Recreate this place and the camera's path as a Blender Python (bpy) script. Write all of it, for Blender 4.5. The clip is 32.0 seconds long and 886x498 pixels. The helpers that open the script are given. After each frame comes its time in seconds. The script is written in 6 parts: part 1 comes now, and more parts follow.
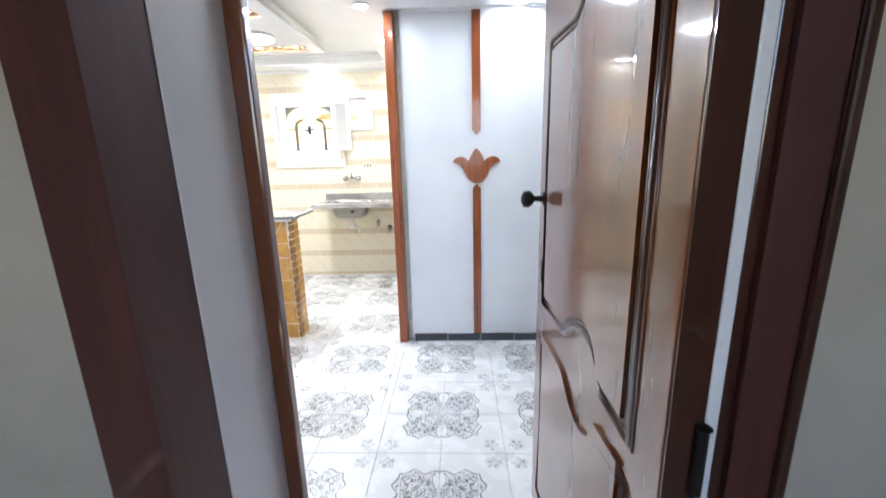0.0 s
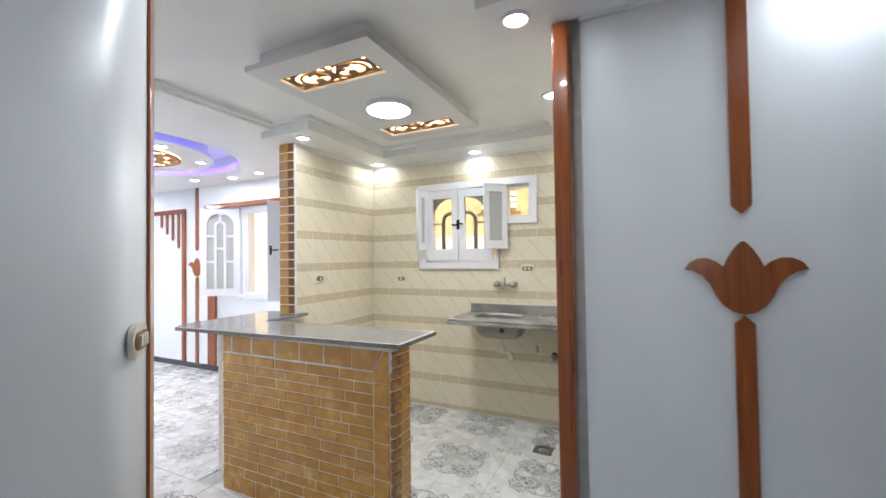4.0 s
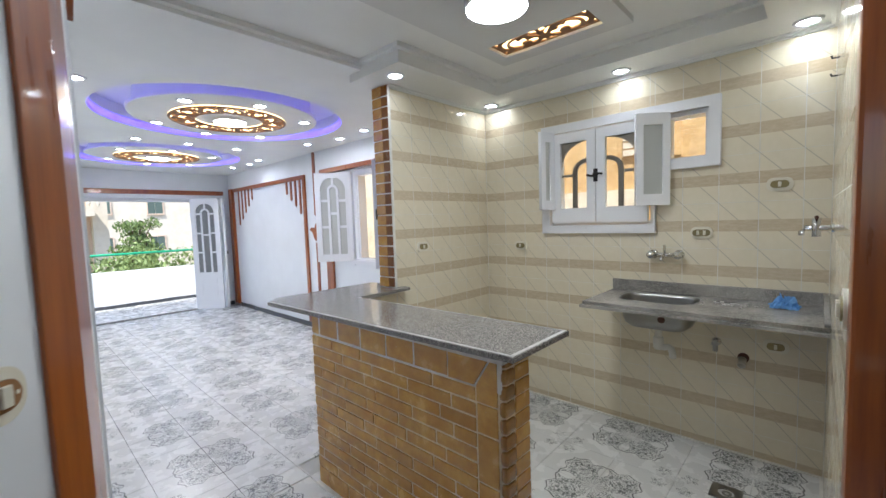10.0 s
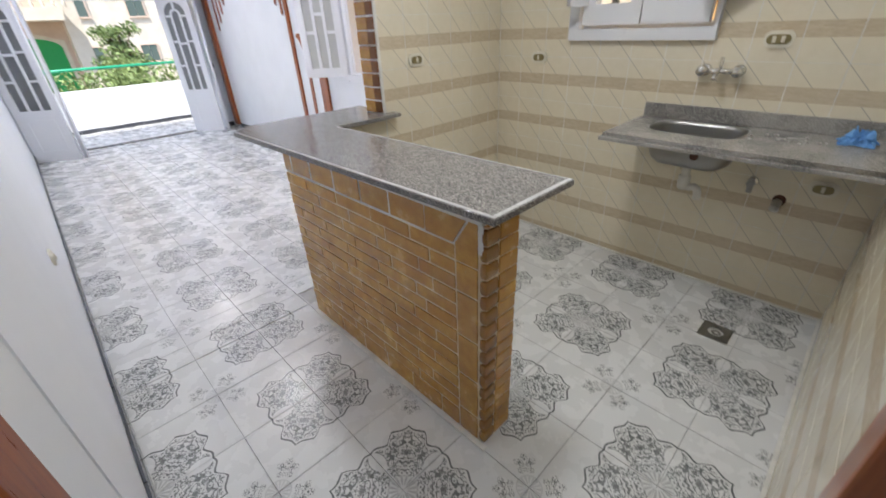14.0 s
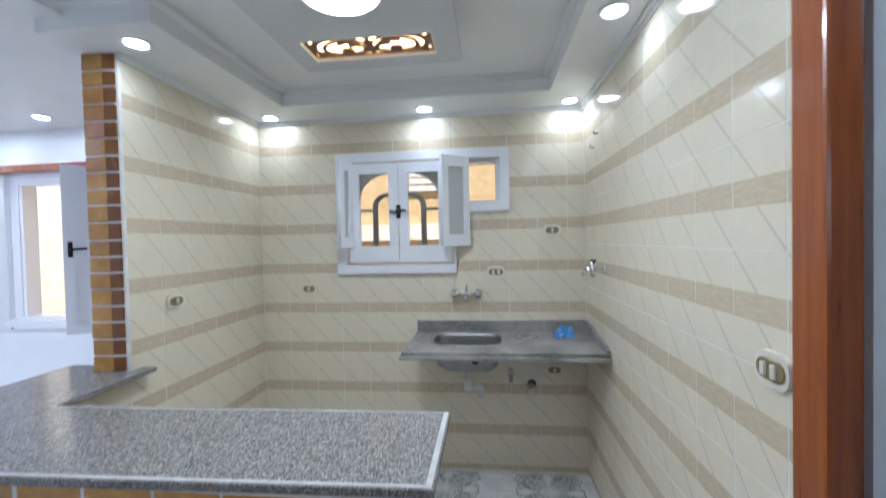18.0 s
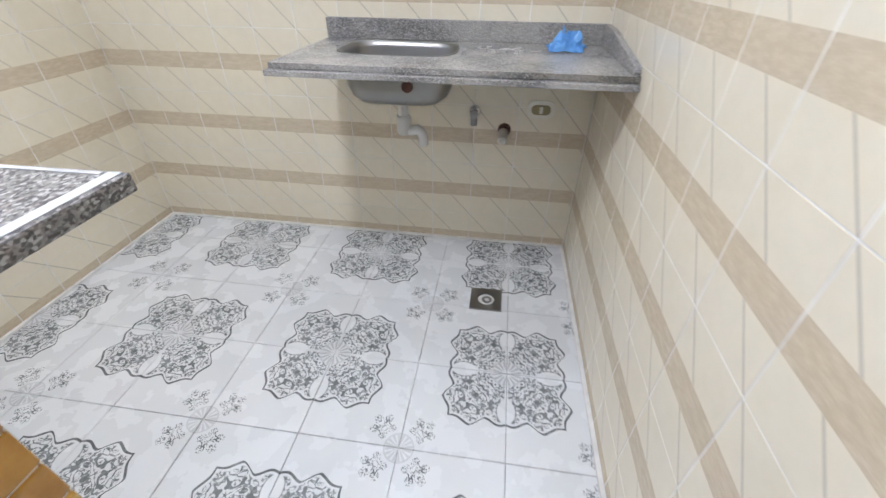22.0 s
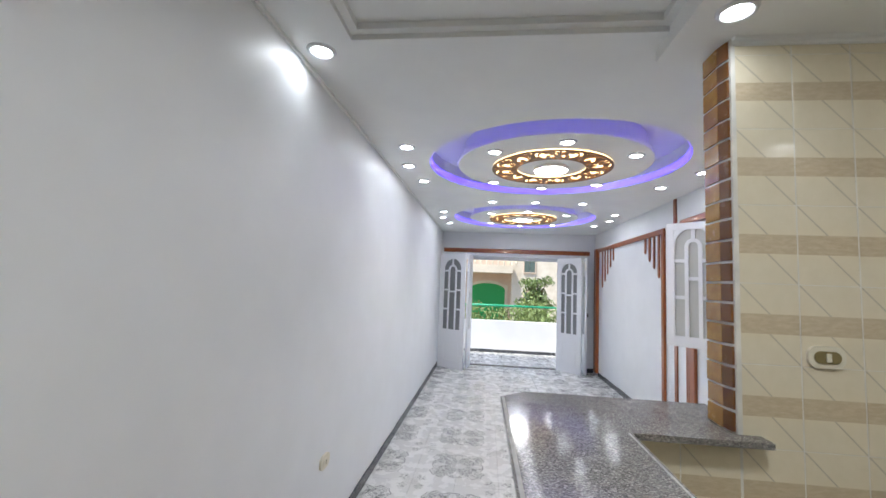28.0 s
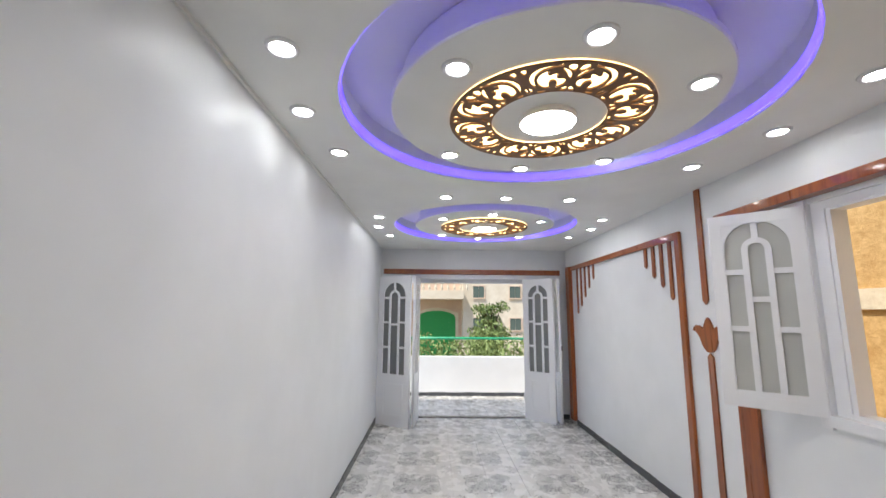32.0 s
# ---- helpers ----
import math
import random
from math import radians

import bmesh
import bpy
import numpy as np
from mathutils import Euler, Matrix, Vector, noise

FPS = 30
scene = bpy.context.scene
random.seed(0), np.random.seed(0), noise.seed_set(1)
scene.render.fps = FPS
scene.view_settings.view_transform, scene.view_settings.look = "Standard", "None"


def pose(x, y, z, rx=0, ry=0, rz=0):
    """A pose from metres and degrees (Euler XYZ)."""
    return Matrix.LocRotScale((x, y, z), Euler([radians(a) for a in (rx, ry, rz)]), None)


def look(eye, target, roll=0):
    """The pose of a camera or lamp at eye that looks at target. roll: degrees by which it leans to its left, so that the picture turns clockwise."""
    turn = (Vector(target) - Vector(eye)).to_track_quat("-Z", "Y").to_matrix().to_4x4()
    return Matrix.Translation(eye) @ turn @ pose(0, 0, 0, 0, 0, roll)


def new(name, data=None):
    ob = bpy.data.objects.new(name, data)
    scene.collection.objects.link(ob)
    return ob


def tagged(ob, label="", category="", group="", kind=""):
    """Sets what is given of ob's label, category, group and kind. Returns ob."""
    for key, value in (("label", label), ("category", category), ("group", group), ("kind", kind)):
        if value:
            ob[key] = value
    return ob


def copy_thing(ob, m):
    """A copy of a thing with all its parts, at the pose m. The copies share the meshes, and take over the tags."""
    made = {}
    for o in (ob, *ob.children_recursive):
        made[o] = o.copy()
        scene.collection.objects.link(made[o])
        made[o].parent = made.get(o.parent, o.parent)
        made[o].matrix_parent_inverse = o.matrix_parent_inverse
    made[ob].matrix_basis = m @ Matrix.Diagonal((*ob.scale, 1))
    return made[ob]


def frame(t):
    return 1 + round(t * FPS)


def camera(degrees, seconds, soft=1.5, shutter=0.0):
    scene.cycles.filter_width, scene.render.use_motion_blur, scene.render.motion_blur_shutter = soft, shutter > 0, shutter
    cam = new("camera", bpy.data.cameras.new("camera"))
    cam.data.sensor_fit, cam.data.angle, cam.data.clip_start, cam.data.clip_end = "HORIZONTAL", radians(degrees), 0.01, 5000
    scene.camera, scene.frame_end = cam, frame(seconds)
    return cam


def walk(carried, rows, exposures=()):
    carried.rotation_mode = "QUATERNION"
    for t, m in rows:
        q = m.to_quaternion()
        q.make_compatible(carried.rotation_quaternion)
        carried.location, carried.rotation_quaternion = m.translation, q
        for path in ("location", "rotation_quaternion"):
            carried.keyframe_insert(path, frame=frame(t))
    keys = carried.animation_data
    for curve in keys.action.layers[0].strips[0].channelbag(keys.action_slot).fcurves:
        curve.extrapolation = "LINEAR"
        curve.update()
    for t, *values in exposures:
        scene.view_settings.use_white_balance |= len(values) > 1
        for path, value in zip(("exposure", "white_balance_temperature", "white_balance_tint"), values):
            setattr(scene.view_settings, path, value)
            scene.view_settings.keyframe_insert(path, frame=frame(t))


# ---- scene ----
cam = camera(95.3, 32.0, shutter=0.28)
PATH = [
    (0, (-0.188, 0.139, 1.458), (-0.266, 2.083, 0.994), -1.5),
    (0.5, (-0.183, 0.228, 1.496), (-0.244, 2.223, 1.366), -1.2),
    (1, (-0.142, 0.364, 1.492), (-0.183, 2.362, 1.561), -0.6),
    (1.5, (-0.161, 0.537, 1.469), (-0.169, 2.537, 1.483), -0.5),
    (2, (-0.265, 0.73, 1.51), (-0.288, 2.727, 1.615), -0.5),
    (2.5, (-0.33, 0.798, 1.515), (-0.374, 2.797, 1.588), -0.5),
    (3, (-0.333, 0.96, 1.488), (-0.562, 2.947, 1.491), -1.1),
    (3.5, (-0.315, 1.236, 1.464), (-0.923, 3.141, 1.494), -1.6),
    (4, (-0.376, 1.432, 1.44), (-1.238, 3.236, 1.483), -0.8),
    (4.5, (-0.495, 1.595, 1.454), (-1.452, 3.35, 1.535), 0.5),
    (6.5, (-0.315, 1.881, 1.47), (-1.74, 3.284, 1.52), -1.0),
    (7, (-0.282, 1.87, 1.473), (-1.729, 3.249, 1.546), -0.5),
    (7.5, (-0.318, 1.892, 1.466), (-1.777, 3.259, 1.462), -0.5),
    (8, (-0.403, 1.927, 1.471), (-1.838, 3.319, 1.446), -2.2),
    (8.5, (-0.52, 1.946, 1.465), (-1.942, 3.351, 1.4), -0.2),
    (9, (-0.615, 1.935, 1.472), (-2.134, 3.235, 1.434), 0.1),
    (9.5, (-0.672, 1.945, 1.448), (-2.106, 3.334, 1.34), 0.0),
    (10, (-0.714, 2.043, 1.461), (-2.072, 3.505, 1.321), -1.9),
    (10.5, (-0.794, 2.214, 1.475), (-2.205, 3.631, 1.436), -0.1),
    (11, (-0.875, 2.328, 1.488), (-2.288, 3.742, 1.431), 0.3),
    (11.5, (-0.971, 2.319, 1.5), (-2.384, 3.734, 1.502), -1.6),
    (12, (-1.006, 2.307, 1.488), (-2.491, 3.646, 1.424), -0.7),
    (12.5, (-0.95, 2.305, 1.488), (-2.508, 3.55, 1.342), -0.7),
    (13, (-0.877, 2.322, 1.481), (-2.435, 3.543, 1.192), -0.6),
    (13.5, (-0.839, 2.352, 1.466), (-2.276, 3.552, 0.762), -0.9),
    (14, (-0.831, 2.369, 1.459), (-2.1, 3.569, 0.485), -2.6),
    (14.5, (-0.906, 2.393, 1.429), (-1.886, 3.678, 0.251), -3.6),
    (16.5, (-1.236, 2.344, 1.399), (-1.522, 4.04, 0.378), -3.5),
    (17, (-1.292, 2.304, 1.423), (-1.535, 4.05, 0.479), -1.6),
    (17.5, (-1.315, 2.315, 1.479), (-1.594, 4.185, 0.826), -2.0),
    (18, (-1.283, 2.263, 1.551), (-1.505, 4.25, 1.507), -1.3),
    (18.5, (-1.244, 2.189, 1.587), (-1.449, 4.136, 1.993), -1.7),
    (19, (-1.228, 2.138, 1.612), (-1.428, 4.06, 2.125), -1.6),
    (19.5, (-1.196, 2.196, 1.549), (-1.207, 4.175, 1.836), -3.5),
    (20, (-1.159, 2.44, 1.462), (-0.963, 4.43, 1.401), -1.6),
    (20.5, (-1.15, 2.667, 1.402), (-0.828, 4.586, 0.937), 0.3),
    (21, (-1.078, 2.864, 1.316), (-0.875, 4.624, 0.387), 1.1),
    (21.5, (-1.024, 3.006, 1.252), (-1.088, 4.639, 0.098), 0.7),
    (22, (-1.041, 3.158, 1.199), (-1.261, 4.772, 0.039), 0.6),
    (22.5, (-1.132, 3.358, 1.199), (-1.729, 4.928, 0.115), 4.9),
    (23, (-1.202, 3.456, 1.206), (-2.365, 4.713, 0.173), 7.3),
    (23.5, (-1.207, 3.609, 1.246), (-2.827, 4.293, 0.294), 6.5),
    (24, (-1.167, 3.659, 1.332), (-3.048, 4.012, 0.751), 2.6),
    (24.5, (-1.177, 3.671, 1.382), (-3.13, 4.101, 1.431), 0.9),
    (25, (-1.1, 3.745, 1.515), (-3.008, 4.039, 2.039), 0.5),
    (25.5, (-1.064, 3.714, 1.572), (-2.856, 3.973, 2.422), 0.3),
    (26, (-1.063, 3.696, 1.572), (-2.838, 3.879, 2.474), 0.1),
    (26.5, (-1.074, 3.527, 1.537), (-2.924, 3.377, 2.281), 1.4),
    (28.5, (-1.529, 2.805, 1.467), (-3.525, 2.695, 1.522), 0.8),
    (29, (-1.699, 2.627, 1.5), (-3.693, 2.708, 1.625), -2.3),
    (29.5, (-1.855, 2.613, 1.496), (-3.846, 2.647, 1.683), -1.7),
    (30, (-2.079, 2.757, 1.495), (-4.067, 2.692, 1.699), 1.0),
    (30.5, (-2.276, 2.811, 1.478), (-4.273, 2.805, 1.591), 1.2),
    (31, (-2.537, 2.789, 1.484), (-4.524, 2.932, 1.66), 1.7),
    (31.5, (-2.701, 2.823, 1.476), (-4.69, 2.931, 1.654), 1.6),
    (32, (-2.831, 2.962, 1.508), (-4.807, 3.001, 1.815), 0.5),
]
EXPOSURES = [(0.0, 3.0, 5950, 12), (0.7, 3.0, 5900, 11), (1.2, 2.95, 5850, 11), (2.0, 2.32, 5750, 10), (3.0, 2.1, 5750, 10), (4.0, 1.75, 6200, 10), (7.0, 1.28, 6350, 10), (9.0, 1.15, 6300, 9), (10.0, 1.1, 6050, 9), (12.0, 0.9, 6100, 9), (13.5, 0.98, 6300, 11),
             (14.5, 1.45, 6200, 12), (16.5, 2.0, 5650, 12), (17.3, 1.9, 5500, 12), (17.8, 1.35, 5400, 9), (18.5, 1.2, 5300, 9), (19.2, 1.3, 5350, 9), (20.0, 1.4, 5600, 12), (20.5, 1.75, 5700, 13), (21.0, 1.95, 5600, 14), (21.5, 2.03, 5650, 15), (23.2, 2.03, 5700, 15),
             (24.2, 1.02, 5750, 14), (25.0, 0.84, 5600, 9), (26.5, 0.74, 6000, 10), (29.0, 0.96, 6450, 9), (30.5, 0.74, 6650, 9), (32.0, 0.68, 6800, 9)]
walk(cam, [(t, look(eye, target, roll)) for t, eye, target, roll in PATH], EXPOSURES)

# ---- daylight ----
world = bpy.data.worlds.new("world")
scene.world = world
world.use_nodes = True
wn = world.node_tree.nodes
sky = wn.new("ShaderNodeTexSky")
sky.sky_type, sky.sun_disc = "NISHITA", False
sky.sun_elevation, sky.sun_rotation = radians(56.7), radians(142.4)
wn["Background"].inputs["Strength"].default_value = 0.15
world.node_tree.links.new(sky.outputs["Color"], wn["Background"].inputs["Color"])
sun = new("sun", bpy.data.lights.new("sun", "SUN"))
sun.data.energy, sun.data.angle, sun.data.color = 3.3, radians(3), (1.0, 0.95, 0.88)
sun.matrix_world = look((0, 0, 20), (-4.0, 5.2, 10.0))
SPOT, DISC, GRILLE, LED = 33.0, 39.0, 3.0, 1.25

# ---- plan, in metres ----
LW, RW, KB = 2.165, 4.94, 4.945        # living walls, kitchen back wall
KL, KR, TW = -2.86, -0.66, 3.11        # kitchen side walls, tulip wall
FAR = -8.88                            # balcony wall
SW = -1.415                            # switch wall
CZ, CK, RECESS, TILETOP = 2.44, 2.39, 2.49, 2.365
BARZ, SINKZ = 1.022, 0.942


# ---- material helpers ----
class Net:
    def __init__(self, name):
        self.m = bpy.data.materials.new(name)
        self.m.use_nodes = True
        self.n, self.l = self.m.node_tree.nodes, self.m.node_tree.links
        self.b = self.n["Principled BSDF"]

    def put(self, socket, value):
        if isinstance(value, bpy.types.NodeSocket):
            self.l.new(value, socket)
        else:
            socket.default_value = value

    def node(self, kind, out=0, **ins):
        nd = self.n.new(kind)
        for k, v in ins.items():
            self.put(nd.inputs[int(k[1:]) if k[0] == "i" and k[1:].isdigit() else k], v)
        return nd.outputs[out]

    def math(self, op, a, b=0.0, c=0.0):
        nd = self.n.new("ShaderNodeMath")
        nd.operation = op
        for s, v in zip(nd.inputs, (a, b, c)):
            self.put(s, v)
        return nd.outputs[0]

    def mix(self, f, a, b):
        nd = self.n.new("ShaderNodeMix")
        nd.data_type = "RGBA"
        self.put(nd.inputs[0], f), self.put(nd.inputs[6], a), self.put(nd.inputs[7], b)
        return nd.outputs[2]

    def ramp(self, f, lo, hi):
        nd = self.n.new("ShaderNodeMapRange")
        nd.interpolation_type = "SMOOTHSTEP"
        self.put(nd.inputs[0], f), self.put(nd.inputs[1], lo), self.put(nd.inputs[2], hi)
        return nd.outputs[0]

    def coords(self, which="Object"):
        return self.n.new("ShaderNodeTexCoord").outputs[which]

    def place(self):
        return self.n.new("ShaderNodeNewGeometry").outputs["Position"]

    def noise(self, vec, scale, detail=3.0, rough=0.5):
        return self.node("ShaderNodeTexNoise", Vector=vec, Scale=scale, Detail=detail, Roughness=rough)

    def xyz(self, vec):
        nd = self.n.new("ShaderNodeSeparateXYZ")
        self.l.new(vec, nd.inputs[0])
        return nd.outputs

    def stretch(self, vec, sx, sy, sz):
        nd = self.n.new("ShaderNodeMapping")
        self.l.new(vec, nd.inputs[0])
        nd.inputs["Scale"].default_value = (sx, sy, sz)
        return nd.outputs[0]

    def random(self):
        return self.n.new("ShaderNodeObjectInfo").outputs["Random"]

    def finish(self, color, rough=0.5, metal=0.0, bump=None, strength=0.1, dist=0.01, coat=0.0, spec=0.5, wavy=False):
        self.put(self.b.inputs["Base Color"], color)
        self.put(self.b.inputs["Roughness"], rough)
        self.put(self.b.inputs["Metallic"], metal)
        self.put(self.b.inputs["Coat Weight"], coat)
        self.b.inputs["Coat Roughness"].default_value = 0.06
        self.b.inputs["Specular IOR Level"].default_value = spec
        if bump is not None:
            nd = self.n.new("ShaderNodeBump")
            nd.inputs["Strength"].default_value, nd.inputs["Distance"].default_value = strength, dist
            self.l.new(bump, nd.inputs["Height"])
            self.l.new(nd.outputs[0], self.b.inputs["Normal"])
            if wavy:
                self.l.new(nd.outputs[0], self.b.inputs["Coat Normal"])
        return self.m


def rgb(r, g, b):
    return (r, g, b, 1.0)


def paint(name, color, rough, var=0.06, bump=0.08, scale=3.0, spec=0.5):
    k = Net(name)
    p = k.place()
    f = k.noise(p, scale, 4.0)
    fine = k.noise(p, 90.0, 2.0)
    dark = tuple(c * (1 - var * 2) for c in color[:3]) + (1.0,)
    r = k.math("MULTIPLY_ADD", f, 0.18, rough - 0.09)
    h = k.math("ADD", k.math("MULTIPLY", k.noise(p, 14.0, 2.0), 1.0), k.math("MULTIPLY", fine, 0.35))
    return k.finish(k.mix(k.ramp(f, 0.25, 0.8), dark, color), r, bump=h, strength=bump, dist=0.004, spec=spec)


def wood(name, dark, light, rough, along=(14, 14, 1.2), coat=0.3, relief=0.12, spec=0.5, wavy=False):
    k = Net(name)
    p = k.place()
    g = k.noise(k.stretch(p, *along), 2.5, 6.0, 0.6)
    f = k.noise(p, 1.7, 2.0)
    c = k.mix(k.ramp(k.math("ADD", k.math("MULTIPLY", g, 0.7), k.math("MULTIPLY", f, 0.3)), 0.3, 0.7), dark, light)
    return k.finish(c, k.math("MULTIPLY_ADD", g, 0.15, rough), bump=k.math("ADD", g, k.math("MULTIPLY", k.noise(k.stretch(p, 60, 60, 9), 2.0, 3.0), relief * 2.5)), strength=relief, dist=0.003, coat=coat, spec=spec, wavy=wavy)


def plain(name, color, rough=0.5, metal=0.0, var=0.12, scale=25.0, coat=0.0):
    k = Net(name)
    f = k.noise(k.coords(), scale, 3.0)
    dark = tuple(c * (1 - var) for c in color[:3]) + (1.0,)
    return k.finish(k.mix(f, dark, color), k.math("MULTIPLY_ADD", f, 0.12, max(rough - 0.06, 0.02)), metal, bump=f, strength=0.05, dist=0.002, coat=coat)


def glow(name, color, power):
    m = bpy.data.materials.new(name)
    m.use_nodes = True
    b = m.node_tree.nodes["Principled BSDF"]
    b.inputs["Base Color"].default_value = (0.8, 0.8, 0.8, 1)
    b.inputs["Emission Color"].default_value = color
    b.inputs["Emission Strength"].default_value = power
    return m


def floor_material():
    k = Net("patterned_porcelain")
    p = k.place()
    x, y, _ = k.xyz(p)
    cell = 0.64
    def wrapped(v, o):
        return k.math("MULTIPLY", k.math("SUBTRACT", k.math("FRACT", k.math("DIVIDE", k.math("SUBTRACT", v, o - cell / 2), cell)), 0.5), cell)
    def polar(ox, oy):
        u, v = wrapped(x, ox), wrapped(y, oy)
        r = k.math("SQRT", k.math("ADD", k.math("MULTIPLY", u, u), k.math("MULTIPLY", v, v)))
        return u, v, r, k.math("ARCTAN2", v, u)
    u, v, r, a = polar(-0.935, 2.82)
    # outline of the large medallion: flat lobes on the joints, pointed shouldered lobes on the diagonals
    fold = k.math("PINGPONG", k.math("ABSOLUTE", a), math.pi / 4)
    swell = k.math("SUBTRACT", 1.0, k.ramp(k.math("ABSOLUTE", k.math("SUBTRACT", fold, 0.12)), 0.0, 0.20))
    tip = k.math("POWER", k.ramp(fold, 0.56, 0.86), 3.0)
    edge = k.math("ADD", k.math("MULTIPLY_ADD", k.ramp(fold, 0.35, 0.52), 0.050, 0.195), k.math("ADD", k.math("MULTIPLY", swell, 0.010), k.math("MULTIPLY", tip, 0.032)))
    line = k.math("SUBTRACT", 1.0, k.ramp(k.math("ABSOLUTE", k.math("SUBTRACT", r, edge)), 0.0027, 0.0050))
    inside = k.ramp(k.math("SUBTRACT", edge, r), 0.008, 0.016)
    # mirrored scrollwork: curling strokes that swell into leaves

    def strokes(pu, pv, scale, turns, fat):
        vec = k.n.new("ShaderNodeCombineXYZ")
        k.put(vec.inputs[0], pu), k.put(vec.inputs[1], pv)
        n = k.noise(vec.outputs[0], scale, 1.0, 0.45)
        f = k.math("ABSOLUTE", k.math("SUBTRACT", k.math("FRACT", k.math("MULTIPLY", n, turns)), 0.5))
        w = k.math("MULTIPLY_ADD", k.ramp(k.noise(vec.outputs[0], scale * 3.4, 0.0), 0.42, 0.72), fat, 0.075)
        return k.math("SUBTRACT", 1.0, k.ramp(f, k.math("MULTIPLY", w, 0.55), w))
    au, av = k.math("ABSOLUTE", u), k.math("ABSOLUTE", v)
    big_u, big_v = k.math("MAXIMUM", au, av), k.math("MINIMUM", au, av)
    leaf = k.math("MAXIMUM", strokes(big_u, big_v, 20.0, 7.0, 0.36), k.math("MULTIPLY", strokes(big_v, big_u, 30.0, 6.0, 0.30), 0.85))
    # blank almond buds along the joints, with a thin outline
    bud = k.math("ADD", k.math("POWER", k.math("DIVIDE", k.math("SUBTRACT", big_u, 0.152), 0.046), 2.0), k.math("POWER", k.math("DIVIDE", big_v, 0.030), 2.0))
    blank = k.ramp(bud, 0.85, 1.05)
    rim = k.math("MULTIPLY", k.math("SUBTRACT", 1.0, k.ramp(k.math("ABSOLUTE", k.math("SUBTRACT", bud, 1.1)), 0.05, 0.22)), k.ramp(big_u, 0.10, 0.135))
    # eight fine rays at the heart
    ray = k.math("SUBTRACT", 1.0, k.ramp(k.math("ABSOLUTE", k.math("SUBTRACT", k.math("PINGPONG", k.math("ABSOLUTE", a), math.pi / 8), math.pi / 16)), 0.05, 0.14))
    heart = k.math("MULTIPLY", k.math("MULTIPLY", ray, k.ramp(r, 0.012, 0.022)), k.math("SUBTRACT", 1.0, k.ramp(r, 0.045, 0.062)))
    cross = k.math("MULTIPLY", k.ramp(big_v, 0.003, 0.009), blank)
    big = k.math("MULTIPLY", k.math("MULTIPLY", k.math("MULTIPLY", leaf, inside), cross), k.ramp(r, 0.045, 0.062))
    big = k.math("MAXIMUM", big, k.math("MAXIMUM", k.math("MULTIPLY", k.math("MULTIPLY", rim, inside), 0.7), k.math("MULTIPLY", heart, 0.45)))
    # small four-leaf ornament between the medallions, round a faint ringed hub
    u2, v2, r2, a2 = polar(-0.935 - 0.32, 2.82 + 0.32)
    pu, pv = k.math("SUBTRACT", k.math("ABSOLUTE", u2), 0.064), k.math("SUBTRACT", k.math("ABSOLUTE", v2), 0.064)
    r3 = k.math("SQRT", k.math("ADD", k.math("MULTIPLY", pu, pu), k.math("MULTIPLY", pv, pv)))
    a3 = k.math("SUBTRACT", k.math("ARCTAN2", pv, pu), math.pi / 4)
    lobes = k.math("MULTIPLY_ADD", k.math("ABSOLUTE", k.math("COSINE", k.math("MULTIPLY", a3, 2.5))), 0.022, 0.024)
    qu, qv = k.math("MAXIMUM", pu, pv), k.math("MINIMUM", pu, pv)
    small = k.math("MULTIPLY", k.ramp(k.math("SUBTRACT", lobes, r3), 0.0, 0.005), strokes(qu, qv, 40.0, 8.0, 0.40))
    hub = k.math("SUBTRACT", 1.0, k.ramp(k.math("ABSOLUTE", k.math("SUBTRACT", r2, 0.045)), 0.001, 0.0035))
    spoke = k.math("MULTIPLY", k.math("SUBTRACT", 1.0, k.ramp(k.math("ABSOLUTE", k.math("SUBTRACT", k.math("PINGPONG", k.math("ABSOLUTE", a2), math.pi / 8), math.pi / 16)), 0.05, 0.16)), k.math("SUBTRACT", 1.0, k.ramp(r2, 0.040, 0.046)))
    small = k.math("MAXIMUM", small, k.math("MULTIPLY", k.math("MAXIMUM", hub, spoke), 0.28))
    ink = k.math("MAXIMUM", k.math("MAXIMUM", line, k.math("MULTIPLY", big, 0.92)), k.math("MULTIPLY", small, 0.95))
    worn = k.ramp(k.noise(p, 40.0, 3.0), 0.2, 0.55)
    ink = k.math("MULTIPLY", ink, k.math("MULTIPLY_ADD", worn, 0.22, 0.76))
    wash = k.math("MULTIPLY", k.math("MULTIPLY", inside, cross), 0.10)
    cloud = k.noise(p, 5.0, 5.0)
    base = k.mix(cloud, rgb(0.62, 0.62, 0.605), rgb(0.70, 0.70, 0.685))
    base = k.mix(k.math("MULTIPLY", k.random(), 0.12), base, rgb(0.55, 0.55, 0.54))
    base = k.mix(wash, base, rgb(0.30, 0.31, 0.31))
    col = k.mix(ink, base, rgb(0.105, 0.11, 0.108))
    rough = k.math("MULTIPLY_ADD", k.noise(p, 9.0, 4.0), 0.22, 0.16)
    return k.finish(col, rough, bump=k.math("MULTIPLY", ink, -1.0), strength=0.08, dist=0.001)


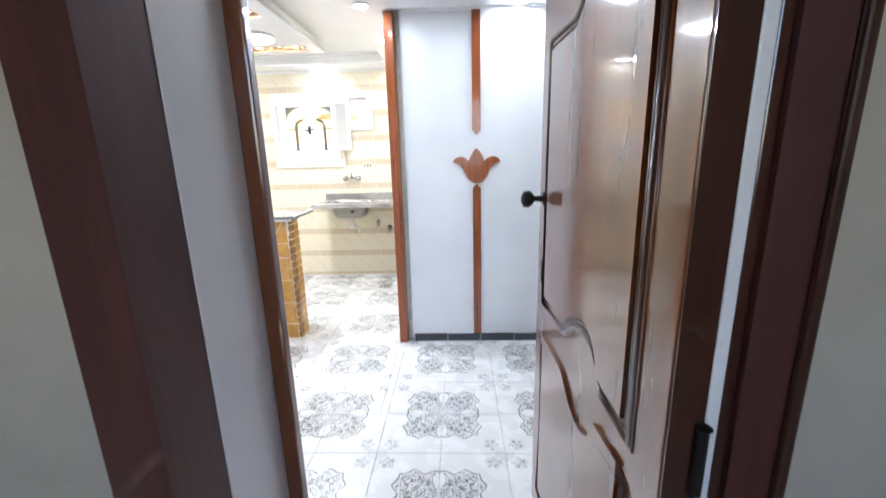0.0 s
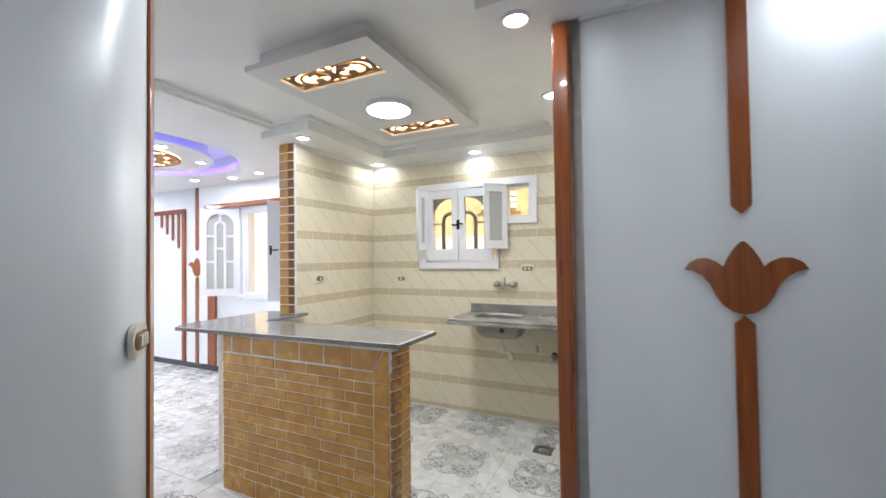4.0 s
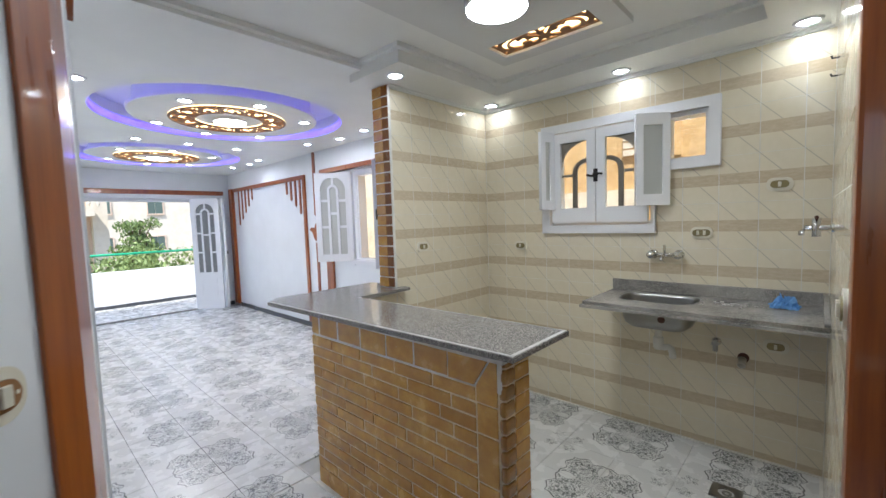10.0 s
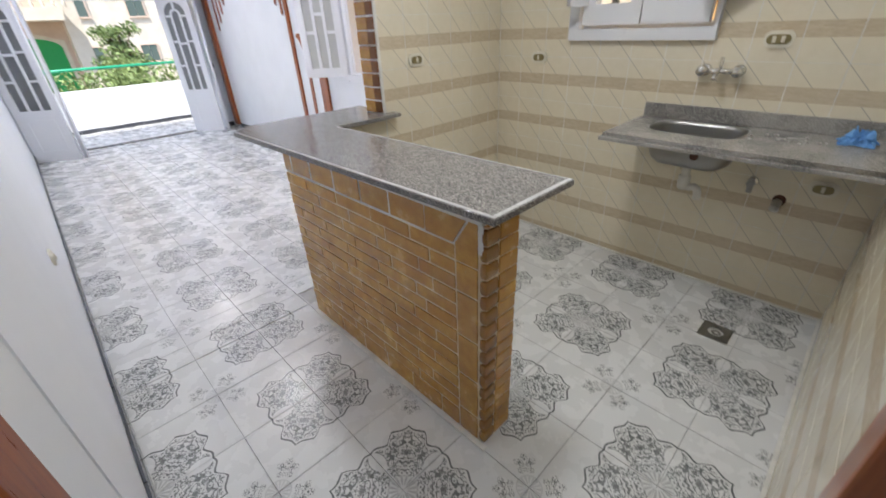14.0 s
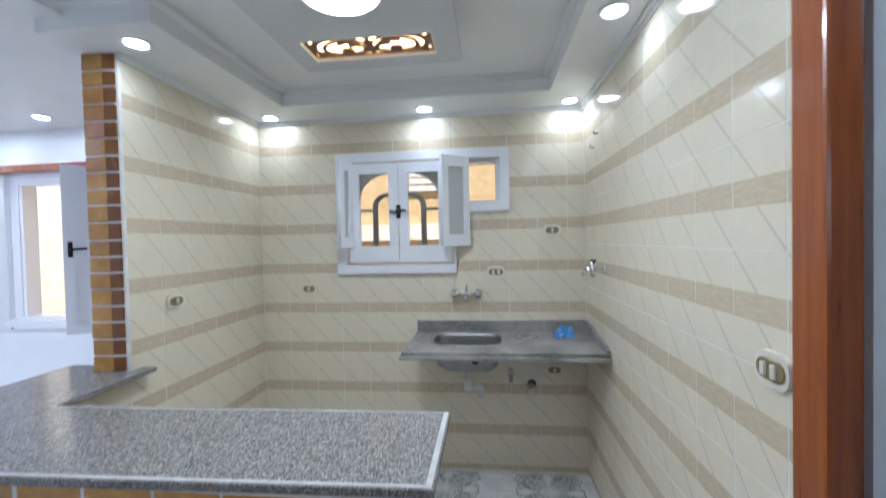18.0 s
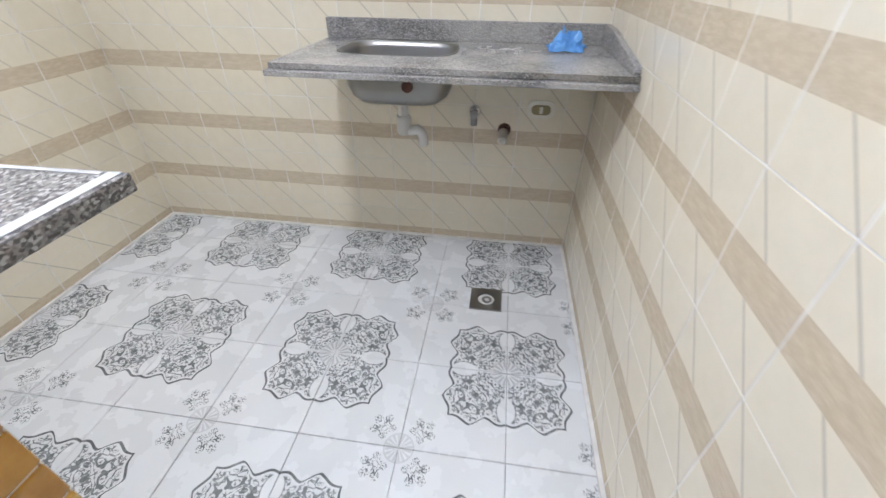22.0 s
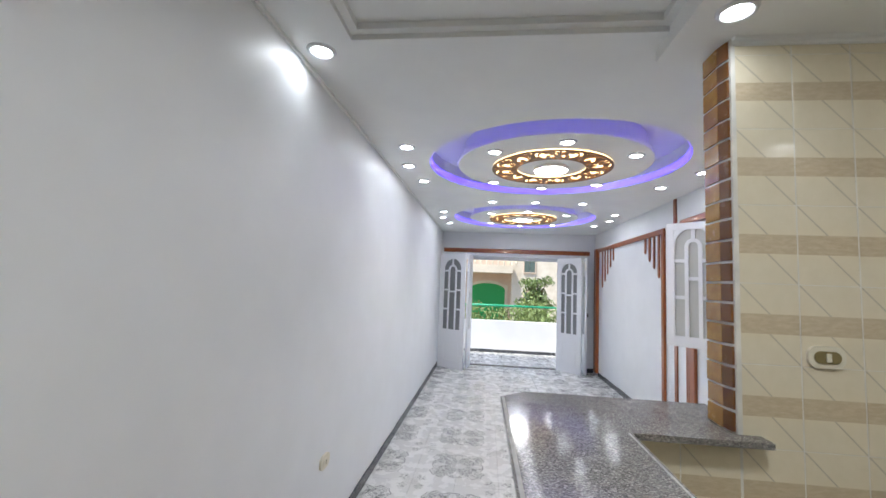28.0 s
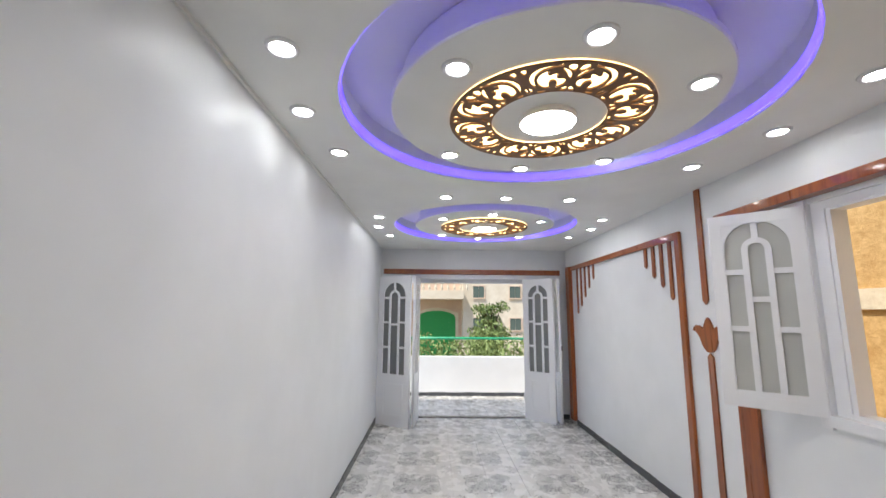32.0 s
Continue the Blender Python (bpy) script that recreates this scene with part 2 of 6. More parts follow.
def wall_tile_material():
    """Cream glazed tile, 0.19 by 0.27: a beige band across the middle and a fine diagonal line."""
    k = Net("cream_wall_tile")
    o = k.coords()
    x, y, z = k.xyz(o)
    band = k.math("SUBTRACT", 1.0, k.ramp(k.math("ABSOLUTE", z), 0.0325, 0.0345))
    up = k.math("GREATER_THAN", z, 0.0)
    zc = k.math("ADD", z, k.math("MULTIPLY", k.math("SUBTRACT", 1.0, up), 0.2725))     # height above the band below
    ph = k.math("FRACT", k.math("DIVIDE", k.math("ADD", k.math("ADD", x, 0.095), k.math("MULTIPLY", k.math("SUBTRACT", zc, 0.034), 0.93)), 0.19))
    d = k.math("ABSOLUTE", k.math("SUBTRACT", ph, 0.5))
    diag = k.math("MULTIPLY", k.math("SUBTRACT", 1.0, k.ramp(d, 0.008, 0.022)), k.math("SUBTRACT", 1.0, band))
    p = k.place()
    mott = k.noise(p, 22.0, 5.0, 0.65)
    vein = k.noise(k.stretch(p, 9, 9, 30), 3.0, 5.0, 0.7)
    rnd = k.random()
    cream = k.mix(mott, rgb(0.71, 0.64, 0.48), rgb(0.79, 0.725, 0.58))
    beige = k.mix(k.ramp(vein, 0.35, 0.7), rgb(0.54, 0.445, 0.305), rgb(0.635, 0.54, 0.385))
    beige = k.mix(k.math("MULTIPLY", rnd, 0.25), beige, rgb(0.64, 0.555, 0.415))
    col = k.mix(band, cream, beige)
    col = k.mix(k.math("MULTIPLY", diag, 0.58), col, rgb(0.36, 0.33, 0.27))
    return k.finish(col, k.math("MULTIPLY_ADD", mott, 0.1, 0.08), bump=k.math("ADD", k.noise(p, 7.0, 2.0), k.math("MULTIPLY", diag, -0.2)), strength=0.06, dist=0.004)


def brick_material(name="glazed_ochre_brick", darken=0.0):
    k = Net(name)
    p = k.place()
    rnd = k.random()
    f = k.noise(p, 12.0, 5.0, 0.65)
    c = k.mix(k.ramp(f, 0.3, 0.75), rgb(0.44, 0.205, 0.030), rgb(0.65, 0.385, 0.075))
    c = k.mix(k.math("MULTIPLY", rnd, 0.50), c, rgb(0.36, 0.165, 0.032))
    c = k.mix(darken, c, rgb(0.12, 0.035, 0.012))
    chip = k.ramp(k.noise(p, 60.0, 3.0), 0.70, 0.76)
    c = k.mix(k.math("MULTIPLY", chip, 0.5), c, rgb(0.62, 0.50, 0.33))
    return k.finish(c, k.math("MULTIPLY_ADD", f, 0.25, 0.12), bump=k.math("ADD", f, k.math("MULTIPLY", chip, -0.4)), strength=0.2, dist=0.004, coat=0.25)


def granite_material(name="grey_granite", dusty=0.0):
    k = Net(name)
    p = k.place()
    v = k.node("ShaderNodeTexVoronoi", 1, Vector=k.stretch(p, 1.0, 0.7, 1.0), Scale=370.0)
    g = k.node("ShaderNodeSeparateColor", 0, Color=v)
    n = k.noise(p, 55.0, 4.0, 0.7)
    c = k.mix(k.ramp(g, 0.15, 0.75), rgb(0.095, 0.091, 0.086), rgb(0.25, 0.238, 0.222))
    c = k.mix(k.math("MULTIPLY", k.ramp(g, 0.82, 0.88), 0.7), c, rgb(0.48, 0.46, 0.435))
    c = k.mix(k.math("MULTIPLY", k.ramp(n, 0.54, 0.64), 0.35), c, rgb(0.34, 0.29, 0.26))
    c = k.mix(k.math("MULTIPLY", k.ramp(k.noise(p, 6.0, 5.0), 0.25, 0.7), dusty), c, rgb(0.58, 0.55, 0.50))
    return k.finish(c, k.math("MULTIPLY_ADD", n, 0.12, 0.07 + 0.3 * dusty), bump=n, strength=0.03, dist=0.001, spec=0.24)


def rough_stone(name, a, b, scale, bump=0.6):
    k = Net(name)
    p = k.place()
    f = k.noise(p, scale, 6.0, 0.7)
    return k.finish(k.mix(k.ramp(f, 0.3, 0.7), a, b), 0.85, bump=f, strength=bump, dist=0.03)


def leaf_material(name, a, b):
    k = Net(name)
    isl = k.n.new("ShaderNodeNewGeometry").outputs["Random Per Island"]
    return k.finish(k.mix(isl, a, b), 0.55)


def glass_material(name, color, rough, trans):
    k = Net(name)
    k.b.inputs["Transmission Weight"].default_value = trans
    k.b.inputs["IOR"].default_value = 1.45
    return k.finish(color, rough)


M_WALL = paint("white_wall_paint", rgb(0.80, 0.82, 0.845), 0.44, 0.03, 0.10)
M_CEIL = paint("white_ceiling_paint", rgb(0.86, 0.87, 0.86), 0.42, 0.03, 0.06)
# greyer than the ceiling: the shade on the panel's underside is in this colour
M_PANEL = paint("shaded_panel_white", rgb(0.70, 0.71, 0.71), 0.6, 0.03, 0.06)
M_STAIR = paint("beige_plaster", rgb(0.50, 0.46, 0.38), 0.8, 0.10, 0.3)
M_TRIM = wood("varnished_trim_wood", rgb(0.18, 0.037, 0.0065), rgb(0.365, 0.093, 0.0145), 0.22, (16, 16, 1.0), 0.5)
M_DOOR = wood("dark_varnished_wood", rgb(0.105, 0.025, 0.005), rgb(0.18, 0.050, 0.010), 0.22, (6, 6, 0.5), 1.0, 0.125, 0.30, True)
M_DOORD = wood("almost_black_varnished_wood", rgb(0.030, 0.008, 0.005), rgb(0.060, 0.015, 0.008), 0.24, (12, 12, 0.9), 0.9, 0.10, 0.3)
M_FRAME = wood("dark_frame_wood", rgb(0.045, 0.010, 0.008), rgb(0.085, 0.022, 0.018), 0.45, (12, 12, 0.9), 0.08)
M_FLOOR = floor_material()
M_TILE = wall_tile_material()
M_BRICK = brick_material()
M_BRICKM = brick_material("brown_glazed_brick", 0.14)
# same brick, darkened to put the shade of the pilaster's turned side into colour
M_BRICKR = brick_material("shaded_brick_edge", 0.85)
M_BRICKD = brick_material("dark_glazed_brick", 0.55)
M_GRAN = granite_material()
M_GRAND = granite_material("dusty_grey_granite", 0.38)
M_GROUT = paint("white_grout", rgb(0.82, 0.80, 0.74), 0.85, 0.12, 0.2, 12.0)
M_EDGE = paint("grey_cement_edge", rgb(0.56, 0.55, 0.53), 0.8, 0.14, 0.25, 25.0)
M_BGROUT = paint("brick_mortar", rgb(0.82, 0.68, 0.46), 0.85, 0.12, 0.25, 12.0)
M_FGROUT = paint("floor_grout", rgb(0.56, 0.56, 0.55), 0.9, 0.12, 0.2, 12.0)
M_SKIRT = plain("dark_grey_skirting_tile", rgb(0.055, 0.06, 0.07), 0.25)
M_WHITE = plain("white_gloss_paint", rgb(0.80, 0.81, 0.835), 0.30, 0, 0.02, 5)
M_PLATE = plain("cream_plastic", rgb(0.74, 0.70, 0.58), 0.3, 0, 0.05)
M_BRONZE = plain("bronze_insert", rgb(0.27, 0.225, 0.105), 0.35, 0.3)
M_BROWNP = plain("brown_plastic", rgb(0.30, 0.15, 0.06), 0.3)
M_CHROME = plain("chrome", rgb(0.75, 0.75, 0.74), 0.14, 1.0, 0.1)
M_STEEL = plain("brushed_steel", rgb(0.36, 0.355, 0.335), 0.36, 1.0, 0.25, 9)
M_IRON = plain("black_iron", rgb(0.012, 0.011, 0.011), 0.35, 0.4)
M_RUST = plain("rusty_brown_metal", rgb(0.10, 0.035, 0.018), 0.7, 0, 0.4, 60)
M_PVC = plain("white_pvc", rgb(0.72, 0.70, 0.64), 0.35)
M_BLUE = plain("blue_plastic_film", rgb(0.20, 0.46, 0.88), 0.2, 0, 0.3, 30)
M_LATT = plain("dark_brown_lattice", rgb(0.17, 0.070, 0.022), 0.4)
M_FROST = glass_material("frosted_glass", rgb(0.20, 0.21, 0.215), 0.35, 0.15)
M_FROSTL = glass_material("pale_frosted_glass", rgb(0.50, 0.51, 0.49), 0.35, 0.2)
M_GLASS = glass_material("clear_glass", rgb(0.95, 0.97, 0.97), 0.02, 1.0)
M_MULL = plain("grey_green_paint", rgb(0.30, 0.265, 0.21), 0.5)
M_SPOT = glow("downlight_lens", (0.93, 0.97, 1.0, 1), SPOT)
M_SPOTH = glow("bright_downlight_lens", (0.90, 0.96, 1.0, 1), SPOT * 1.45)
M_DISC = glow("lamp_diffuser", (0.95, 0.98, 1.0, 1), DISC)
M_GRILLE = glow("warm_light_panel", (1.0, 0.69, 0.31, 1), GRILLE)
M_LED = glow("violet_led", (0.07, 0.018, 1.0, 1), LED)
M_TEAL = paint("teal_tile", rgb(0.06, 0.27, 0.31), 0.2, 0.12, 0.1)
M_TEALC = plain("teal_ceramic", rgb(0.05, 0.22, 0.28), 0.12)
M_OCHRE = rough_stone("ochre_stone_facade", rgb(0.55, 0.33, 0.125), rgb(0.73, 0.50, 0.225), 14.0)
M_BAND = rough_stone("pale_stone_band", rgb(0.66, 0.56, 0.40), rgb(0.80, 0.72, 0.56), 9.0, 0.3)
M_PINK = rough_stone("pink_plaster", rgb(0.62, 0.47, 0.36), rgb(0.72, 0.57, 0.45), 1.5, 0.15)
M_PALE = rough_stone("pale_plaster", rgb(0.66, 0.58, 0.46), rgb(0.76, 0.69, 0.57), 1.5, 0.15)
M_GREEN = plain("green_paint", rgb(0.02, 0.33, 0.08), 0.5)
M_RAIL = plain("green_rail_paint", rgb(0.03, 0.42, 0.22), 0.35)
M_SHUT = plain("grey_green_shutter", rgb(0.10, 0.14, 0.12), 0.6)
M_LEAF = leaf_material("foliage", rgb(0.09, 0.14, 0.04), rgb(0.26, 0.35, 0.12))
M_LEAF2 = leaf_material("pale_foliage", rgb(0.11, 0.17, 0.045), rgb(0.33, 0.43, 0.16))
M_BARK = plain("bark", rgb(0.13, 0.09, 0.06), 0.9, 0, 0.4)
M_EARTH = rough_stone("street_ground", rgb(0.20, 0.17, 0.13), rgb(0.30, 0.26, 0.20), 2.0)
M_DUST = rough_stone("dusty_mortar_rubble", rgb(0.35, 0.33, 0.30), rgb(0.62, 0.60, 0.56), 30.0)


# ---- geometry helpers ----
def mesh(name, bm, mat, smooth=False):
    me = bpy.data.meshes.new(name)
    bmesh.ops.recalc_face_normals(bm, faces=bm.faces)
    if smooth:
        for f in bm.faces:
            f.smooth = True
    bm.to_mesh(me)
    bm.free()
    me.materials.append(mat)
    return me


def part(name, bm, mat, parent=None, label="", smooth=False):
    ob = new(name, mesh(name, bm, mat, smooth) if isinstance(bm, bmesh.types.BMesh) else bm)
    if parent:
        ob.parent = parent
    return tagged(ob, label)


def thing(name, at, label, category, group="", rz=0.0):
    ob = new(name)
    ob.empty_display_size = 0.1
    ob.matrix_basis = pose(*at, 0, 0, rz)
    return tagged(ob, label, category, group)


def setting(name, bm, mat, label, category="structure"):
    return tagged(part(name, bm, mat), label, category, "", "structure")


def box(bm, x0, x1, y0, y1, z0, z1, bevel=0.0):
    r = bmesh.ops.create_cube(bm, size=1.0)
    for v in r["verts"]:
        v.co = Vector((x0 + (v.co.x + 0.5) * (x1 - x0), y0 + (v.co.y + 0.5) * (y1 - y0), z0 + (v.co.z + 0.5) * (z1 - z0)))
    if bevel:
        es = list({e for v in r["verts"] for e in v.link_edges})
        bmesh.ops.bevel(bm, geom=es, offset=bevel, segments=2, profile=0.6, affect="EDGES")
    return bm


def bx(*a, bevel=0.0):
    return box(bmesh.new(), *a, bevel=bevel)


def boxes(*items):
    bm = bmesh.new()
    for it in items:
        box(bm, *it)
    return bm


def prism(pts, z0, z1, bm=None, bevel=0.0):
    """A plan outline, drawn up from z0 to z1."""
    bm = bm or bmesh.new()
    lo = [bm.verts.new((x, y, z0)) for x, y in pts]
    hi = [bm.verts.new((x, y, z1)) for x, y in pts]
    n = len(pts)
    fs = [bm.faces.new(lo[::-1]), bm.faces.new(hi)]
    for i in range(n):
        fs.append(bm.faces.new((lo[i], lo[(i + 1) % n], hi[(i + 1) % n], hi[i])))
    if bevel:
        bmesh.ops.bevel(bm, geom=list({e for f in fs for e in f.edges}), offset=bevel, segments=2, profile=0.6, affect="EDGES")
    return bm


def lathe(profile, n=24, bm=None, m=None):
    """Turn (radius, height) points round z."""
    bm = bm or bmesh.new()
    rings = []
    for r, z in profile:
        rings.append([bm.verts.new((r * math.cos(2 * math.pi * i / n), r * math.sin(2 * math.pi * i / n), z)) for i in range(n)] if r > 1e-6 else [bm.verts.new((0, 0, z))])
    for a, b in zip(rings, rings[1:]):
        for i in range(n):
            j = (i + 1) % n
            if len(a) == 1 and len(b) > 1:
                bm.faces.new((a[0], b[i], b[j]))
            elif len(b) == 1 and len(a) > 1:
                bm.faces.new((a[i], a[j], b[0]))
            elif len(a) > 1:
                bm.faces.new((a[i], a[j], b[j], b[i]))
    if m:
        bmesh.ops.transform(bm, matrix=m, verts=[v for ring in rings for v in ring])
    return bm


def tube(points, radius, bm=None, n=8):
    """A round bar along points."""
    bm = bm or bmesh.new()
    pts = [Vector(p) for p in points]
    rings = []
    for i, p in enumerate(pts):
        d = (pts[min(i + 1, len(pts) - 1)] - pts[max(i - 1, 0)]).normalized()
        side = d.cross(Vector((0, 0, 1)) if abs(d.z) < 0.9 else Vector((1, 0, 0))).normalized()
        up = side.cross(d)
        rings.append([bm.verts.new(p + radius * (math.cos(2 * math.pi * k / n) * side + math.sin(2 * math.pi * k / n) * up)) for k in range(n)])
    for a, b in zip(rings, rings[1:]):
        for k in range(n):
            bm.faces.new((a[k], a[(k + 1) % n], b[(k + 1) % n], b[k]))
    bm.faces.new(rings[0][::-1]), bm.faces.new(rings[-1])
    return bm


def plate(outline, holes, thick, mat, m, name="plate"):
    """A flat board with openings cut through it; drawn in x and y, then laid by m."""
    cu = bpy.data.curves.new(name, "CURVE")
    cu.dimensions, cu.fill_mode, cu.extrude = "2D", "BOTH", thick / 2
    for poly in (outline, *holes):
        sp = cu.splines.new("POLY")
        sp.points.add(len(poly) - 1)
        for q, (px, py) in zip(sp.points, poly):
            q.co = (px, py, 0, 1)
        sp.use_cyclic_u = True
    tmp = bpy.data.objects.new(name, cu)
    scene.collection.objects.link(tmp)
    dg = bpy.context.evaluated_depsgraph_get()
    me = bpy.data.meshes.new_from_object(tmp.evaluated_get(dg))
    bpy.data.objects.remove(tmp)
    bpy.data.curves.remove(cu)
    me.transform(m)
    me.materials.clear()
    me.materials.append(mat)
    return me


def arc(cx, cy, r, a0, a1, n=12):
    return [(cx + r * math.cos(radians(a0 + (a1 - a0) * i / n)), cy + r * math.sin(radians(a0 + (a1 - a0) * i / n))) for i in range(n + 1)]


def rect(x0, x1, y0, y1):
    return [(x0, y0), (x1, y0), (x1, y1), (x0, y1)]


UPRIGHT = pose(0, 0, 0, 90)             # drawing's y becomes height, its front faces -y


# ---- large structure ----
# ground and street outside, three metres below the flat
setting("ground", bx(-400, 400, -400, 400, -3.3, -3.2), M_EARTH, "dusty grey brown street ground outside the flat", "ground")
setting("floor", boxes((-9.17, KR, LW - 0.7, 5.2, -0.2, -0.008), (KR, 2.6, -0.2, 5.2, -0.2, -0.008), (-1.65, KR, -0.2, 1.465, -0.2, -0.008)), M_FGROUT, "floor slab with grey joints under patterned porcelain tiles", "floor")
setting("floor_stair_landing", bx(-1.7, 1.9, -2.2, 0.78, -0.2, -0.005), M_STAIR, "plain beige stair landing floor before the flat door", "floor")

# walls
WX0, WX1 = -4.88, -3.70               # living room window opening
setting("wall_living_left", boxes((-9.15, -1.90, LW - 0.2, LW, 0, CZ)), M_WALL, "long plain white semi-gloss painted living room wall", "wall")
SWITCH_BODY = prism([(-1.90, 1.136), (SW + 0.03, 1.136), (SW + 0.03, 1.60), (SW + 0.024, 1.72), (SW + 0.014, 1.82), (SW, 1.90), (SW - 0.016, 1.94), (SW - 0.040, 1.969), (-1.555, 2.063), (-1.612, 2.110), (-1.90, 2.160)], 0, CZ)
SWITCH_BODY.normal_update()
for f in SWITCH_BODY.faces:
    f.smooth = abs(f.normal.z) < 0.5 and abs(f.normal.x) > 0.3 and f.calc_center_median().x > -1.54
setting("wall_switch", SWITCH_BODY, M_WALL, "white painted hall wall with a slanted end", "wall")
setting("wall_living_right", boxes((-9.15, WX0, RW, 5.14, 0, CZ), (WX1, -3.01, RW, 5.14, 0, CZ), (WX0, WX1, RW, 5.14, 0, 1.02), (WX0, WX1, RW, 5.14, 2.09, CZ)), M_WALL, "white painted living room wall with a wide window opening", "wall")
setting("wall_kitchen_back", boxes((-3.01, -2.24, KB + 0.0008, 5.14, 0, CZ), (-2.24, -1.50, KB + 0.0008, 5.14, 0, 1.39), (-2.24, -1.20, KB + 0.0008, 5.14, 2.09, CZ),
        (-1.50, -1.20, KB + 0.0008, 5.14, 0, 1.79), (-1.20, KR + 0.1, KB + 0.0008, 5.14, 0, CZ)), M_GROUT, "kitchen back wall with light grout between cream tiles", "wall")
setting("wall_kitchen_left", boxes((-3.01, KL - 0.0008, 3.87, KB + 0.0008, 0, CZ), (-3.01, KL - 0.0008, 3.30, 3.87, 0, 0.975)), M_GROUT, "partition between kitchen and living room, white and tiled", "wall")
setting("wall_kitchen_right", boxes((KR + 0.0008, KR + 0.1, 3.159, KB + 0.0008, 0, CZ)), M_GROUT, "kitchen side wall behind cream tiles", "wall")
setting("wall_tulip", boxes((KR + 0.1, 0.59, TW, TW + 0.1, 0, CZ), (0.59, 1.32, TW, TW + 0.1, 1.99, CZ), (1.32, 2.6, TW, TW + 0.1, 0, CZ)), M_WALL, "white hall wall with a bathroom doorway", "wall")
setting("wall_hall_right", boxes((0.275, 0.40, 1.136, 2.13, 0, CZ), (0.40, 2.6, 1.97, 2.13, 0, CZ), (2.5, 2.6, 2.13, TW, 0, CZ)), M_WALL, "white hall wall beside the open entrance door", "wall")
setting("wall_entrance", boxes((-1.75, -0.70, 0.872, 1.135, 0, CZ), (0.235, 0.55, 0.872, 1.135, 0, CZ), (-0.70, 0.235, 0.872, 1.135, 2.12, CZ)), M_WALL, "thick white wall round the entrance opening", "wall")
# rear opening is an addition behind the camera that lets sky light the landing
setting("wall_stair", boxes((-1.75, -0.757, 0.76, 0.871, 0, CZ), (0.255, 1.9, 0.76, 0.871, 0, CZ), (-0.757, 0.255, 0.76, 0.871, 2.2, CZ), (-1.85, -1.75, -2.2, 0.859, 0, CZ), (1.9, 2.0, -2.2, 0.859, 0, CZ),
        (-1.75, -0.6, -2.3, -2.2, 0, CZ), (0.6, 1.9, -2.3, -2.2, 0, CZ), (-0.6, 0.6, -2.3, -2.2, 0, 1.2)), M_STAIR, "beige plaster stairwell wall with an unseen added daylight opening", "wall")
setting("wall_balcony", boxes((-9.12, FAR, LW, 2.235, 0, CZ), (-9.12, FAR, 4.80, RW, 0, CZ), (-9.12, FAR, 2.235, 4.80, 2.0, CZ)), M_WALL, "white end wall with a wide balcony door opening", "wall")
# the opening in the far side is added, out of view, to let daylight in
setting("wall_bathroom", boxes((0.0, 0.1, TW + 0.1, 4.62, 0, CZ), (2.5, 2.6, TW + 0.1, 3.5, 0, CZ), (2.5, 2.6, 4.3, 4.62, 0, CZ), (2.5, 2.6, 3.5, 4.3, 0, 1.3), (2.5, 2.6, 3.5, 4.3, 2.1, CZ), (0.1, 2.5, 4.52, 4.62, 0, CZ)), M_TEAL, "teal tiled bathroom wall with an unseen added daylight opening", "wall")

# ceilings: one level with a sunk field over the kitchen and two round coves over the living room
C1, C2, CY, RH, RD = -4.66, -7.22, 3.50, 0.985, 0.755


def ring_hole(cx, cy, half_x, y0, y1, r, n=48):
    """A rectangular ceiling field with a round hole, as a strip of quads from the hole to the field's edge."""
    bm = bmesh.new()
    inner, outer, top = [], [], []
    for i in range(n):
        a = 2 * math.pi * i / n
        c, s = math.cos(a), math.sin(a)
        t = min(half_x / abs(c) if abs(c) > 1e-9 else 1e9, ((y1 - cy) if s > 0 else (cy - y0)) / abs(s) if abs(s) > 1e-9 else 1e9)
        inner.append(bm.verts.new((cx + r * c, cy + r * s, CZ)))
        top.append(bm.verts.new((cx + r * c, cy + r * s, CZ + 0.17)))
        outer.append(bm.verts.new((cx + t * c, cy + t * s, CZ)))
    for i in range(n):
        j = (i + 1) % n
        bm.faces.new((inner[i], outer[i], outer[j], inner[j]))
        bm.faces.new((inner[j], top[j], top[i], inner[i]))
    bm.faces.new(top)
    # corners of the field
    for sx in (-1, 1):
        for yy in (y0, y1):
            a = [v for v in outer if abs(v.co.x - (cx + sx * half_x)) < 1e-6]
            b = [v for v in outer if abs(v.co.y - yy) < 1e-6]
            va = max(a, key=lambda v: -abs(v.co.y - yy))
            vb = max(b, key=lambda v: -abs(v.co.x - (cx + sx * half_x)))
            k = bm.verts.new((cx + sx * half_x, yy, CZ))
            if va is not vb:
                bm.faces.new((va, k, vb))
    return bm


HX = (C1 - C2) / 2
cbm = ring_hole(C1, CY, HX, LW, RW, RH)
tmp_me = mesh("tmp", ring_hole(C2, CY, HX, LW, RW, RH), M_CEIL)
cbm.from_mesh(tmp_me)
bpy.data.meshes.remove(tmp_me)
XA, XB = C1 + HX, C2 - HX
for a in ((XA, -2.88, LW, RW), (FAR, XB, LW, RW), (-2.88, KR + 0.1, LW - 0.2, 2.43), (KR + 0.1, 2.6, 1.1, 2.50), (-1.80, KR + 0.1, 1.1, LW - 0.2), (0.2, 2.6, 2.50, 2.87), (0.0, 2.6, TW + 0.1, 5.04)):
    if a[1] > a[0]:
        v = [cbm.verts.new(q) for q in ((a[0], a[2], CZ), (a[1], a[2], CZ), (a[1], a[3], CZ), (a[0], a[3], CZ))]
        cbm.faces.new(v)
